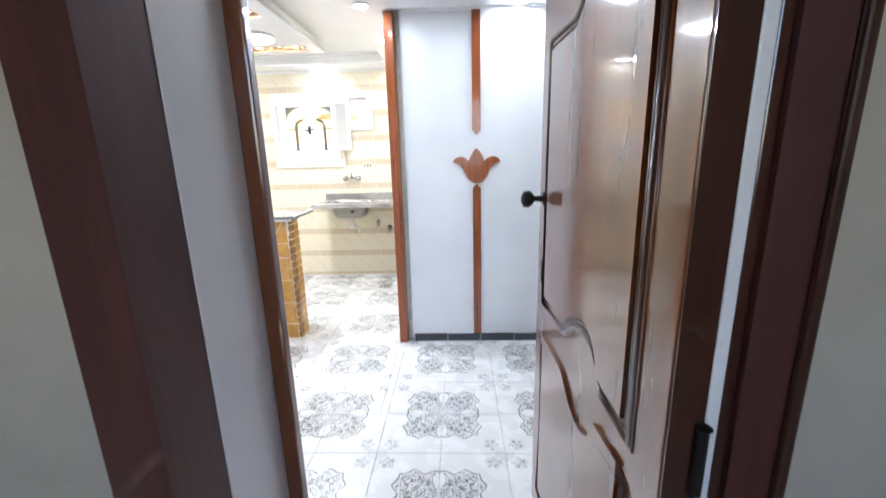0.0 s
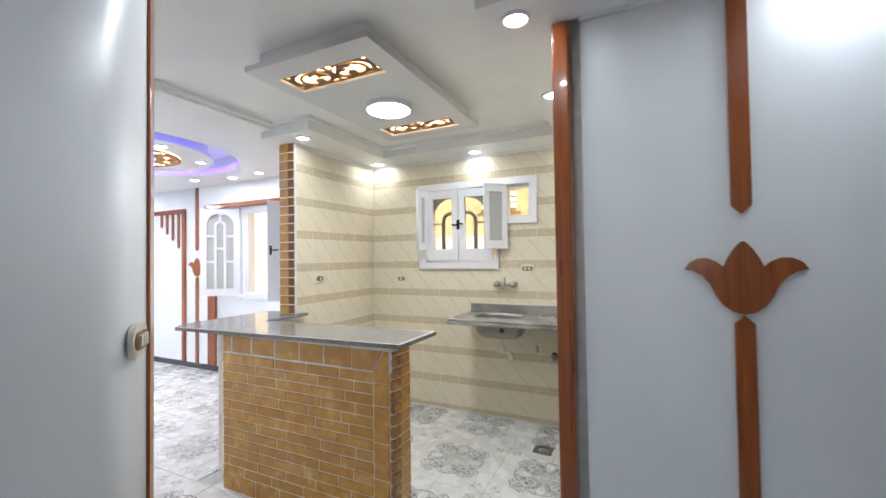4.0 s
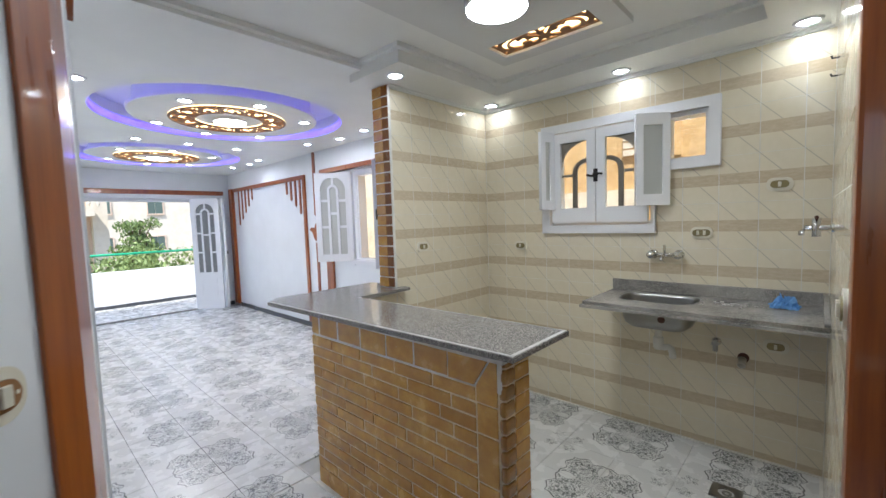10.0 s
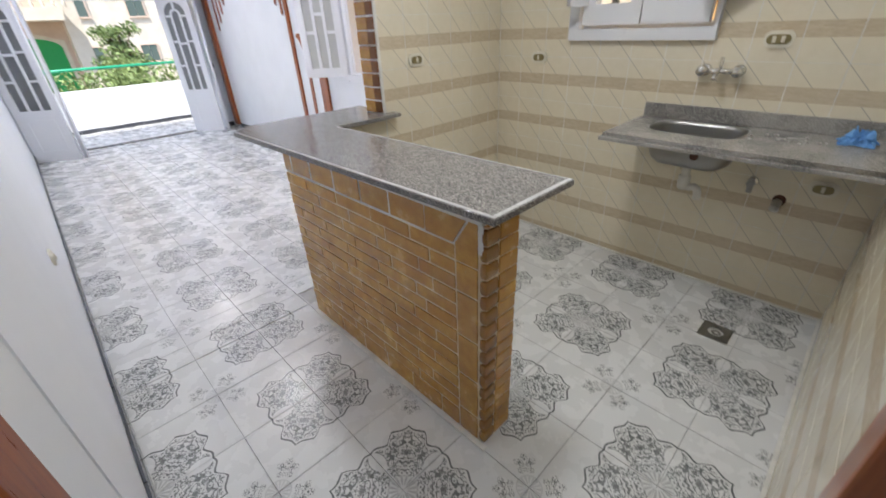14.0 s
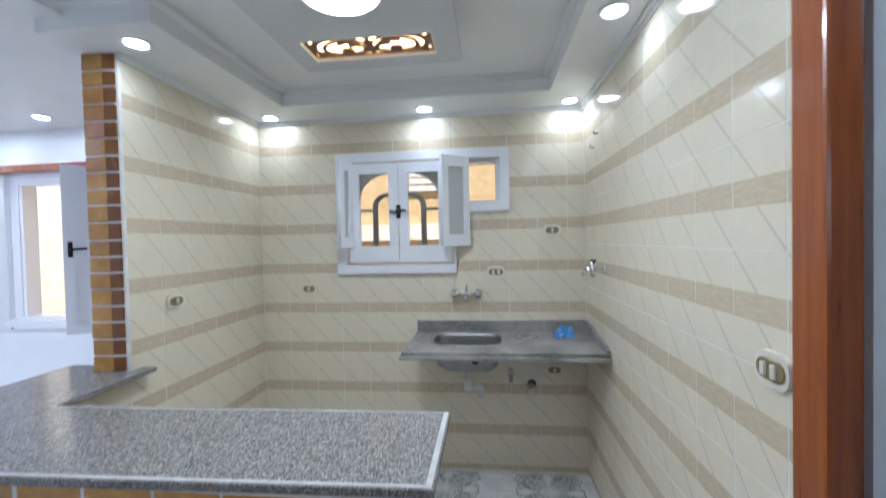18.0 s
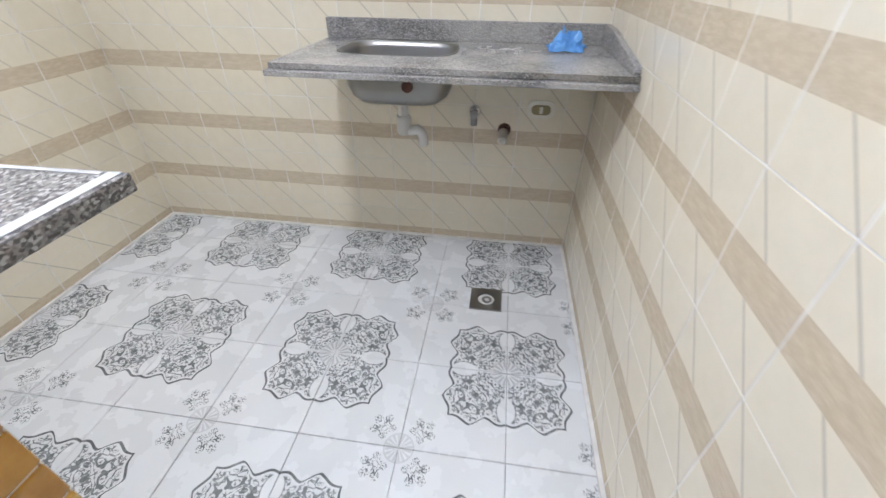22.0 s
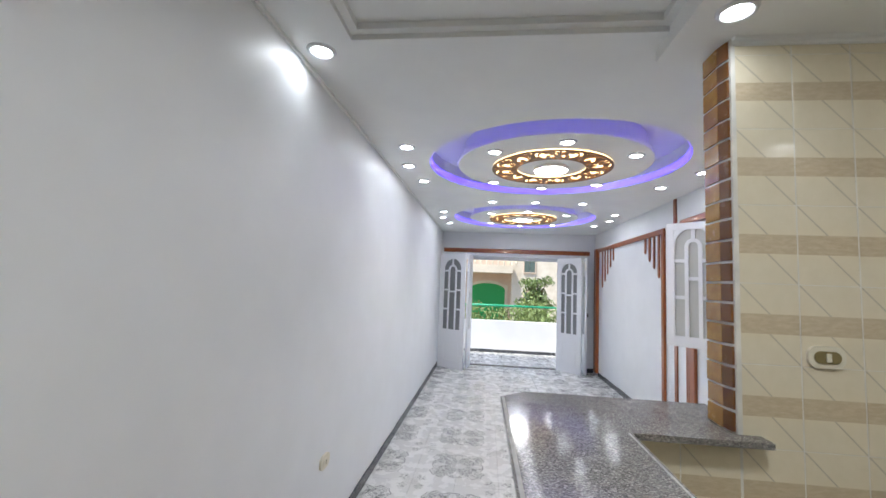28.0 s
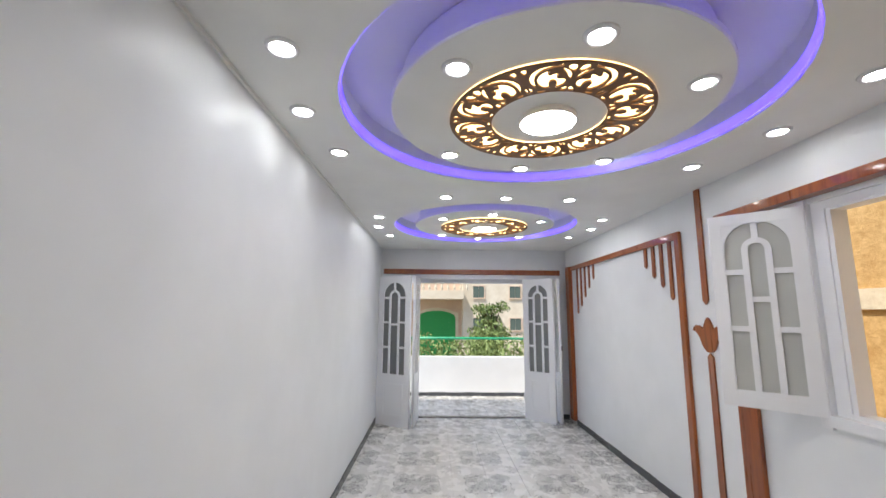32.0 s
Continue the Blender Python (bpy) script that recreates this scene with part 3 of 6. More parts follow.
setting("ceiling", cbm, M_CEIL, "white gypsum ceiling with two round sunk coves", "ceiling")
setting("ceiling_slab", boxes((-9.12, 2.6, 0.86, 5.14, CZ + 0.19, CZ + 0.35), (-1.75, 1.9, -2.3, 0.86, CZ + 0.0, CZ + 0.2)), M_CEIL, "plain concrete slab above the gypsum ceiling", "ceiling")

# sunk field over kitchen and hall, with a stepped edge
field = [(-2.88, 2.43), (KR + 0.1, 2.43), (KR + 0.1, 2.50), (0.2, 2.50), (0.2, 2.87), (-0.915, 2.87), (-0.915, 4.635), (-2.52, 4.635), (-2.52, 3.66), (-2.88, 3.66)]
setting("ceiling_soffit", boxes((-3.008, -2.52, 3.66, KB + 0.002, CK, CZ), (-2.52, -0.915, 4.635, KB + 0.002, CK, CZ), (-0.915, KR + 0.002, 2.87, KB + 0.002, CK, CZ), (KR + 0.002, 2.6, 2.87, TW, CK, CZ)), M_CEIL, "lower white gypsum border along the kitchen walls", "ceiling")


def inset(pts, d):
    out = []
    n = len(pts)
    for i in range(n):
        p, c, q = (Vector(pts[i - 1]), Vector(pts[i]), Vector(pts[(i + 1) % n]))
        a, b = (c - p).normalized(), (q - c).normalized()
        na, nb = Vector((-a.y, a.x)), Vector((-b.y, b.x))
        out.append(tuple(c + (na + nb) * d))
    return out


rbm = bmesh.new()
steps = [(field, CZ), (field, CZ + 0.022), (inset(field, 0.035), CZ + 0.022), (inset(field, 0.035), RECESS)]
rings = [[rbm.verts.new((x, y, z)) for x, y in pts] for pts, z in steps]
for a, b in zip(rings, rings[1:]):
    for i in range(len(a)):
        j = (i + 1) % len(a)
        rbm.faces.new((a[i], a[j], b[j], b[i]))
rbm.faces.new(rings[-1])
setting("ceiling_recess", rbm, M_CEIL, "sunk white gypsum field with a stepped edge", "ceiling")

# cornice between wall tiles and ceiling
crn = bmesh.new()
for y0, y1, x0, x1 in ((KB - 0.012, KB + 0.002, KL, KR), (3.86, KB - 0.012, KL - 0.002, KL + 0.012), (TW + 0.05, KB - 0.012, KR - 0.012, KR + 0.002)):
    box(crn, x0, x1, y0, y1, TILETOP, CK - 0.001)
box(crn, KL + 0.012, KR - 0.012, KB - 0.026, KB - 0.013, TILETOP + 0.012, CK - 0.001)
box(crn, KL + 0.013, KL + 0.026, 3.86, KB - 0.027, TILETOP + 0.012, CK - 0.001)
box(crn, KR - 0.026, KR - 0.013, TW + 0.05, KB - 0.027, TILETOP + 0.012, CK - 0.001)
setting("trim_floor_caulk", boxes((KL, KR, KB - 0.014, KB - 0.0003, 0, 0.009), (KL + 0.0003, KL + 0.014, 3.33, KB - 0.014, 0, 0.009), (KR - 0.014, KR - 0.0003, TW + 0.05, KB - 0.014, 0, 0.009)), M_GROUT, "white grout line where kitchen walls meet the floor", "trim")
setting("trim_cornice", crn, M_CEIL, "narrow white gypsum cornice above the kitchen tiles", "trim")
crn = boxes((KR + 0.1, 0.39, TW - 0.015, TW - 0.001, CK - 0.018, CK - 0.001), (XB, -1.81, LW + 0.001, LW + 0.012, CZ - 0.02, CZ - 0.002))
setting("trim_cornice_hall", crn, M_CEIL, "thin white shadow bead along the ceiling edge", "trim")


# skirting tiles, one by one
def skirting(name, p0, p1, inward, h=0.07, step=0.32):
    a, b = Vector(p0), Vector(p1)
    d = (b - a).normalized()
    n = Vector(inward)
    ln = (b - a).length
    base = tagged(new(name), "dark grey tile skirting along the wall", "baseboard", "", "structure")
    count = max(1, round(ln / step))
    for i in range(count):
        s, e = a + d * (ln * i / count + 0.0015), a + d * (ln * (i + 1) / count - 0.0015)
        q = e + n * 0.011
        part("skirting_tile", bx(min(s.x, e.x, q.x, s.x + n.x * .011), max(s.x, e.x, q.x, s.x + n.x * .011), min(s.y, e.y, q.y, s.y + n.y * .011), max(s.y, e.y, q.y, s.y + n.y * .011), -0.004, h - 0.004 * (i % 2)), M_SKIRT, base)


skirting("baseboard_living_left", (FAR, LW + 0.001), (-1.91, LW + 0.001), (0, 1))
skirting("baseboard_living_right", (-5.30, RW - 0.001), (-8.60, RW - 0.001), (0, -1))
skirting("baseboard_window", (-3.02, RW - 0.001), (-5.28, RW - 0.001), (0, -1))
skirting("baseboard_balcony_wall", (FAR + 0.001, 4.81), (FAR + 0.001, RW - 0.02), (1, 0))
skirting("baseboard_tulip", (-0.55, TW - 0.001), (0.50, TW - 0.001), (0, -1), 0.06, 0.26)
skirting("baseboard_switch", (SW + 0.001, 1.19), (SW + 0.001, 1.93), (1, 0))
skirting("baseboard_hall_right", (0.274, 1.62), (0.274, 2.075), (-1, 0))
skirting("baseboard_parapet", (-10.479, 1.6), (-10.479, 5.4), (1, 0), 0.065)


# ---- brown wooden trims ----
def trim(name, a, label, mat=None, bevel=0.006):
    return tagged(part(name, bx(*a, bevel=bevel), mat or M_TRIM), label, "trim", "", "structure")


trim("trim_post_kitchen", (KR - 0.006, -0.601, 3.077, 3.166, 0.0, TILETOP + 0.012), "glossy reddish brown wooden corner post by the kitchen", bevel=0.008)
tagged(part("trim_post_switch", prism([(-1.555, 2.0635), (-1.5495, 2.0695), (-1.6140, 2.1150), (-1.72, 2.1400), (-1.72, 2.1000)], 0.0, CZ - 0.005, bevel=0.003), M_TRIM), "glossy reddish brown wooden corner post at the switch wall", "trim", "", "structure")
trim("trim_post_hall", (0.262, 0.36, 2.082, 2.148, 0.0, CZ - 0.005), "glossy reddish brown wooden corner post in the hall")
trim("trim_post_entrance", (-0.6985, -0.655, 1.106, 1.143, 0.0, 2.10), "glossy brown inner lining of the entrance opening", M_DOOR)
trim("trim_entrance_top", (-0.655, 0.200, 1.106, 1.143, 2.075, 2.12), "glossy brown lining above the entrance opening", M_DOOR)
trim("trim_post_entrance_hinge_side", (0.200, 0.234, 1.106, 1.143, 0.0, 2.12), "glossy brown lining on the hinge side", M_DOOR)
trim("trim_balcony_lintel", (FAR + 0.001, FAR + 0.03, 2.20, 4.84, 2.06, 2.135), "brown wooden board above the balcony doors")


def strip(x0, x1, z0, z1, m, point="low", t=0.012, mat=None):
    """A flat wooden strip with a pointed end, drawn in x and height."""
    w = (x1 - x0) / 2
    out = [(x0, z0 + (w if "low" in point else 0)), *([((x0 + x1) / 2, z0)] if "low" in point else [(x0, z0), (x1, z0)]), (x1, z0 + (w if "low" in point else 0)),
           (x1, z1 - (w if "high" in point else 0)), *([((x0 + x1) / 2, z1)] if "high" in point else [(x1, z1)]), (x0, z1 - (w if "high" in point else 0))]
    pts = []
    for q in out:
        if not pts or q != pts[-1]:
            pts.append(q)
    return plate(pts, [], t, mat or M_TRIM, m @ UPRIGHT, "strip")


HALF = [(0, 0), (0.030, 0.006), (0.058, 0.028), (0.080, 0.062), (0.094, 0.098), (0.118, 0.128), (0.145, 0.146), (0.172, 0.152), (0.156, 0.176), (0.130, 0.190), (0.102, 0.190),
        (0.076, 0.178), (0.056, 0.160), (0.046, 0.186), (0.026, 0.222), (0.008, 0.243), (0, 0.247)]


def tulip_ornament(m, z_top, label):
    """A tulip in flat wood with a long stem below and a pointed strip above."""
    t = thing("tulip_ornament", (0, 0, 0), label, "wall ornament", "tulip wall ornaments")
    pts = HALF + [(-x, y) for x, y in HALF[-2:0:-1]]
    part("tulip_flower", plate([(x, y + 1.235) for x, y in pts], [], 0.014, M_TRIM, m @ UPRIGHT), M_TRIM, t, "carved tulip head")
    part("stem", strip(-0.029, 0.029, 0.062, 1.232, m, "high"), M_TRIM, t)
    part("upper_strip", strip(-0.029, 0.029, 1.575, z_top, m, "low"), M_TRIM, t)
    return t


tulip_ornament(pose(-0.05, TW - 0.008, 0), TILETOP + 0.01, "reddish brown wooden tulip with stem on a white wall")
tulip_ornament(pose(-5.745, RW - 0.008, 0), CZ - 0.004, "brown wooden tulip with stem beside the living room window")

# decorative frame on the living room wall, with hanging pointed strips in its upper corners
fr = thing("wall_frame", (0, 0, 0), "reddish brown wooden wall frame with hanging pointed strips", "wall ornament")
part("side_board", bx(-8.74, -8.60, RW - 0.055, RW - 0.001, 0.05, 2.165, bevel=0.006), M_TRIM, fr)
part("side_board", bx(-6.05, -5.985, RW - 0.028, RW - 0.001, 0.075, 2.165, bevel=0.006), M_TRIM, fr)
part("top_board", bx(-8.60, -6.05, RW - 0.028, RW - 0.001, 2.105, 2.165, bevel=0.006), M_TRIM, fr)
for i, z in enumerate((1.50, 1.60, 1.71, 1.82, 1.92)):
    part("hanging_strip", strip(-0.020, 0.020, z, 2.105, pose(-8.38 + 0.145 * i, RW - 0.008, 0)), M_TRIM, fr)
for i, z in enumerate((1.62, 1.73, 1.82, 1.92)):
    part("hanging_strip", strip(-0.022, 0.022, z, 2.105, pose(-6.15 - 0.13 * i, RW - 0.008, 0)), M_TRIM, fr)
ls = thing("hanging_strips", (0, 0, 0), "reddish brown pointed strips hanging below the ceiling", "wall ornament", "hanging strips")
for i, z in enumerate((1.93, 2.035, 2.14, 2.246)):
    part("hanging_strip", strip(-0.033, 0.033, z, CZ - 0.01, pose(-1.94 - 0.142 * i, LW + 0.008, 0, 0, 0, 180)), M_TRIM, ls)
hs = thing("hanging_strips", (0, 0, 0), "reddish brown pointed strips on the hall wall", "wall ornament", "hanging strips")
for i, z in enumerate((1.79, 1.91, 2.03, 2.15, 2.27)):
    part("hanging_strip", strip(-0.035, 0.035, z, CZ - 0.01, pose(0.275 - 0.008, 1.958 - 0.15 * i, 0, 0, 0, -90)), M_TRIM, hs)

# window board and post
trim("trim_window_board", (-5.50, -3.03, RW - 0.075, RW - 0.001, 2.118, 2.172), "brown wooden board above the living room window", bevel=0.004)
trim("trim_window_post", (-5.50, -5.345, RW - 0.03, RW - 0.001, 0.075, 2.11), "brown wooden post beside the window", bevel=0.006)


# ---- doors and windows ----
def leaf_holes(w, z0, z1, rows, c=None, b=0.03, side=0.085, drop=0.04):
    """Openings of an arched glazed leaf: centre column, side panes in rows, two quarter arches on top."""
    a = w / 2 - side
    c = c or a / 3.1
    zs = z1 - a
    zi = zs - 0.01
    rz = [z0 + (zs - drop - z0) * i / rows for i in range(rows + 1)]
    holes = []
    q = [(-a, rz[-1] + b), (-a, zs), *arc(0, zs, a, 180, 94, 10)[1:]]
    q[-1] = (-b / 2, zs + math.sqrt(a * a - b * b / 4))
    q += [(-b / 2, zi + math.sqrt((c + b) ** 2 - b * b / 4)), *arc(0, zi, c + b, 110, 180, 6), (-(c + b), rz[-1] + b)]
    holes += [q, [(-x, y) for x, y in q][::-1]]
    m1 = z0 + (zi - z0) * 0.62
    holes += [[(-c, m1 + b), (c, m1 + b), *arc(0, zi, c, 0, 180, 10)], rect(-c, c, z0, m1)]
    for i in range(rows):
        for s in (-1, 1):
            x0, x1 = sorted((s * a, s * (c + b)))
            holes.append(rect(x0, x1, rz[i] + (b if i else 0), rz[i + 1]))
    return holes


def grown(poly, d):
    cx, cy = sum(x for x, _ in poly) / len(poly), sum(y for _, y in poly) / len(poly)
    return [(x + (d if x > cx else -d), y + (d if y > cy else -d)) for x, y in poly]


def glazed_leaf(name, w, h, z0, z1, rows, label, category, group, at, rz, panel=True, handle=False, glass=None, c=None, side=0.085, drop=0.04):
    """A white leaf hinged at its local origin, reaching along x."""
    t = thing(name, at, label, category, group, rz)
    m = pose(w / 2, 0, 0) @ UPRIGHT
    holes = leaf_holes(w, z0, z1, rows, c, 0.03, side, drop)
    part("leaf_frame", plate(rect(-w / 2, w / 2, 0, h), holes, 0.034, M_WHITE, m), M_WHITE, t)
    for hl in holes:
        part("pane", plate(grown(hl, 0.004), [], 0.005, glass or M_FROST, m), glass or M_FROST, t, "frosted glass pane").visible_shadow = False
    if panel:
        part("lower_panel", plate(rect(-w / 2 + 0.10, w / 2 - 0.10, 0.12, z0 - 0.12), [rect(-w / 2 + 0.125, w / 2 - 0.125, 0.145, z0 - 0.145)], 0.046, M_WHITE, m), M_WHITE, t)
    else:
        part("moulding", plate(rect(-w / 2 + 0.05, w / 2 - 0.05, 0.05, h - 0.05), [rect(-w / 2 + 0.062, w / 2 - 0.062, 0.062, h - 0.062)], 0.040, M_WHITE, m), M_WHITE, t)
    for zz in (0.15 * h, 0.85 * h):
        part("hinge", lathe([(0, -0.045), (0.008, -0.045), (0.008, 0.045), (0, 0.045)], 10, m=pose(-0.006, -0.012, zz)), M_WHITE, t)
    if handle:
        hb = boxes((w - 0.055, w - 0.030, -0.030, -0.0175, 0.46 * h, 0.54 * h))
        tube([(w - 0.042, -0.03, 0.5 * h), (w - 0.042, -0.055, 0.5 * h), (w - 0.13, -0.058, 0.5 * h)], 0.007, hb)
        part("handle", hb, M_IRON, t, "black lever handle")
    return t


def facing(a, b):
    return math.degrees(math.atan2(b[1] - a[1], b[0] - a[0]))


DL = "white wooden balcony door leaf with arched frosted panes, standing open"
for a, b in (((-8.575, 2.195), (-8.29, 2.650)), ((-8.86, 2.735), (-8.33, 2.690)), ((-8.855, 4.285), (-8.515, 4.630)), ((-9.02, 4.765), (-8.51, 4.700))):
    w = (Vector(b) - Vector(a)).length
    glazed_leaf("balcony_door_leaf", w, 1.97, 0.66, 1.88, 3, DL, "door", "balcony door leaves", (a[0], a[1], 0.02), facing(a, b))
bolt = thing("door_bolt", (-8.535, 4.735, 1.02), "small black bolt on the folded balcony door", "door bolt")
part("bolt", tube([(0, 0, -0.03), (0, 0, 0.03)], 0.008), M_IRON, bolt)
bf = setting("door_frame_balcony", boxes((-9.14, -9.06, 2.236, 2.30, 0.0, 2.0), (-9.14, -9.06, 4.735, 4.80, 0.0, 2.0), (-9.14, -9.06, 2.30, 4.735, 1.945, 2.0)), M_WHITE, "white wooden balcony door frame", "door frame")
setting("door_sill_balcony", bx(-9.00, -8.935, 2.237, 4.798, -0.004, 0.018, bevel=0.004), M_GRAN, "grey stone sill of the balcony door", "sill")

# living room window
setting("window_frame_living", boxes((WX0, -4.775, 4.955, 5.04, 1.02, 2.09), (WX1 - 0.105, WX1, 4.955, 5.04, 1.02, 2.09), (-4.775, WX1 - 0.105, 4.955, 5.04, 1.02, 1.042), (-4.775, WX1 - 0.105, 4.955, 5.04, 2.035, 2.09)), M_WHITE, "white wooden window frame in the living room", "window")
setting("window_rebate_living", boxes((-4.815, -4.801, 4.947, 4.9545, 1.045, 2.06), (WX1 - 0.079, WX1 - 0.065, 4.947, 4.9545, 1.045, 2.06), (-4.801, WX1 - 0.079, 4.947, 4.9545, 2.046, 2.06)), M_WHITE, "raised white bead round the living room window frame", "window")
setting("window_trim_living", boxes((WX0 - 0.06, WX0, RW - 0.018, RW - 0.001, 0.95, 2.11), (WX1, WX1 + 0.06, RW - 0.018, RW - 0.001, 0.95, 2.11), (WX0, WX1, RW - 0.03, RW - 0.001, 0.965, 1.02)), M_WHITE, "white wooden casing round the living room window", "window")
WL = "white wooden window leaf with arched frosted panes, swung open"
glazed_leaf("window_leaf", 0.433, 1.078, 0.09, 1.025, 2, WL, "window", "living room window leaves", (-4.897, RW - 0.010, 1.005), facing((-4.897, 4.930), (-5.202, 4.622)), panel=False, glass=M_FROSTL, c=0.038, side=0.068, drop=0.15)
rl = thing("window_leaf", (WX1 + 0.03, RW - 0.03, 0.995), "solid white wooden window leaf with black handle, swung open", "window", "living room window leaves", facing((-3.67, 4.91), (-3.97, 4.56)))
rw, rh = 0.47, 1.09
part("leaf_board", bx(0, rw, -0.014, 0.014, 0, rh, bevel=0.003), M_WHITE, rl)
for inset_d, th in ((0.0, 0.036), (0.075, 0.034)):
    part("raised_border" if inset_d == 0 else "inner_bead", plate(rect(inset_d, rw - inset_d, inset_d, rh - inset_d), [rect(inset_d + (0.06 if inset_d == 0 else 0.012), rw - inset_d - (0.06 if inset_d == 0 else 0.012), inset_d + (0.06 if inset_d == 0 else 0.012), rh - inset_d - (0.06 if inset_d == 0 else 0.012))], th, M_WHITE, UPRIGHT), M_WHITE, rl)
for zz in (0.16, 0.92):
    part("hinge", lathe([(0, -0.045), (0.008, -0.045), (0.008, 0.045), (0, 0.045)], 10, m=pose(-0.006, -0.012, zz)), M_WHITE, rl)
for side in (-1, 1):
    hbm = boxes((rw - 0.046, rw - 0.022, min(side * 0.0185, side * 0.028), max(side * 0.0185, side * 0.028), 0.50, 0.60))
    tube([(rw - 0.034, side * 0.026, 0.55), (rw - 0.034, side * 0.055, 0.55), (rw - 0.115, side * 0.058, 0.555)], 0.007, hbm)
    part("handle", hbm, M_IRON, rl, "black lever handle")

# kitchen window: white casing with a small fixed light beside it
setting("window_casing_kitchen", plate([(-2.30, 1.335), (-1.49, 1.335), (-1.49, 1.735), (-1.14, 1.735), (-1.14, 2.145), (-2.30, 2.145)], [rect(-2.235, -1.505, 1.395, 2.085), rect(-1.435, -1.20, 1.795, 2.085)], 0.045, M_WHITE, pose(0, KB - 0.017, 0) @ UPRIGHT), M_WHITE, "white wooden casing of the kitchen window", "window")
setting("window_frame_kitchen", boxes((-2.24, -2.205, KB + 0.03, 5.10, 1.39, 2.09), (-1.535, -1.50, KB + 0.03, 5.10, 1.39, 2.09), (-2.205, -1.535, KB + 0.03, 5.10, 1.39, 1.42), (-2.205, -1.535, KB + 0.03, 5.10, 2.06, 2.09),
        (-1.50, -1.425, KB + 0.03, 5.10, 1.79, 2.09), (-1.225, -1.20, KB + 0.03, 5.10, 1.79, 2.09), (-1.425, -1.225, KB + 0.03, 5.10, 1.79, 1.81), (-1.425, -1.225, KB + 0.03, 5.10, 2.065, 2.09)), M_WHITE, "white wooden frame of the kitchen window", "window")
for s, xc in ((1, -2.035), (-1, -1.695)):
    kc = thing("casement", (xc, KB - 0.045, 1.415), "white kitchen casement with an arched wooden bar", "window", "kitchen casements")
    w, h = 0.335, 0.655
    hole = rect(-0.095 if s > 0 else -0.105, 0.105 if s > 0 else 0.095, 0.105, 0.585)
    part("casement_frame", plate(rect(-w / 2, w / 2, 0, h), [hole], 0.036, M_WHITE, UPRIGHT), M_WHITE, kc)
    x0, x1 = hole[0][0], hole[1][0]
    part("pane", bx(x0, x1, 0.005, 0.009, 0.105, 0.585), M_GLASS, kc, "clear glass pane").visible_shadow = False
    inn, out = (x1, x0) if s > 0 else (x0, x1)
    # half of a large arch at the top, half of a small arch with its post
    big = [(out, 0.585), (out, 0.585 - 0.17), *[(out + (inn - out) * (1 - math.cos(radians(a))), 0.415 + 0.17 * math.sin(radians(a))) for a in range(0, 91, 10)]]
    part("arch_spandrel", plate(big, [], 0.012, M_MULL, pose(0, 0.012, 0) @ UPRIGHT), M_MULL, kc, "grey painted arch corner")
    xm = out + (inn - out) * 0.42
    sm = [(xm, 0.105), (xm, 0.37), *[(inn - (inn - xm) * math.cos(radians(a)), 0.37 + 0.09 * math.sin(radians(a))) for a in range(0, 91, 10)]]
    bar = [(xm + (inn - xm) * 0.30, 0.105), (xm + (inn - xm) * 0.30, 0.37)] + [(inn - (inn - xm) * 0.70 * math.cos(radians(a)), 0.37 + 0.06 * math.sin(radians(a))) for a in range(0, 91, 10)]
    part("arch_bar", plate(sm + bar[::-1], [], 0.014, M_MULL, pose(0, 0.012, 0) @ UPRIGHT), M_MULL, kc, "grey painted arched bar")
    part("cross_bar", bx(min(out, xm), max(out, xm), 0.006, 0.018, 0.335, 0.355), M_MULL, kc)
ch = thing("window_latch", (-1.865, KB - 0.065, 1.745), "black iron turning latch of the kitchen window", "latch")
part("latch_plate", bx(-0.014, 0.014, -0.006, 0.004, -0.045, 0.045, bevel=0.003), M_IRON, ch)
part("lever", tube([(-0.055, -0.02, 0.004), (-0.02, -0.022, -0.006), (0, -0.018, 0), (0.03, -0.022, 0.008), (0.055, -0.022, 0.004)], 0.0075), M_IRON, ch)
part("knob", lathe([(0, 0), (0.016, 0.0), (0.02, 0.01), (0.012, 0.024), (0, 0.026)], 12, m=pose(0, -0.004, 0, 90)), M_IRON, ch)
part("pane_small", bx(-1.425, -1.225, 5.03, 5.034, 1.81, 2.065), M_GLASS, None)
tagged(bpy.data.objects["pane_small"], "clear fixed pane beside the kitchen window", "window", "", "structure").visible_shadow = False
for a, b in (((-2.185, KB - 0.066), (-2.222, 4.745)), ((-1.405, KB - 0.045), (-1.565, 4.765))):
    w = (Vector(b) - Vector(a)).length
    sl = thing("ventilator_leaf", (a[0], a[1], 1.515), "narrow white window leaf with a frosted pane, standing open", "window", "small kitchen window leaves", facing(a, b))
    hole = rect(0.045, w - 0.045, 0.07, 0.50)
    part("leaf_frame", plate(rect(0, w, 0, 0.57), [hole], 0.028, M_WHITE, UPRIGHT), M_WHITE, sl)
    part("pane", bx(0.04, w - 0.04, -0.003, 0.003, 0.065, 0.505), M_FROSTL, sl, "frosted glass pane").visible_shadow = False
    for zz in (0.08, 0.48):
        part("hinge", lathe([(0, -0.03), (0.006, -0.03), (0.006, 0.03), (0, 0.03)], 8, m=pose(-0.004, -0.008, zz)), M_WHITE, sl)

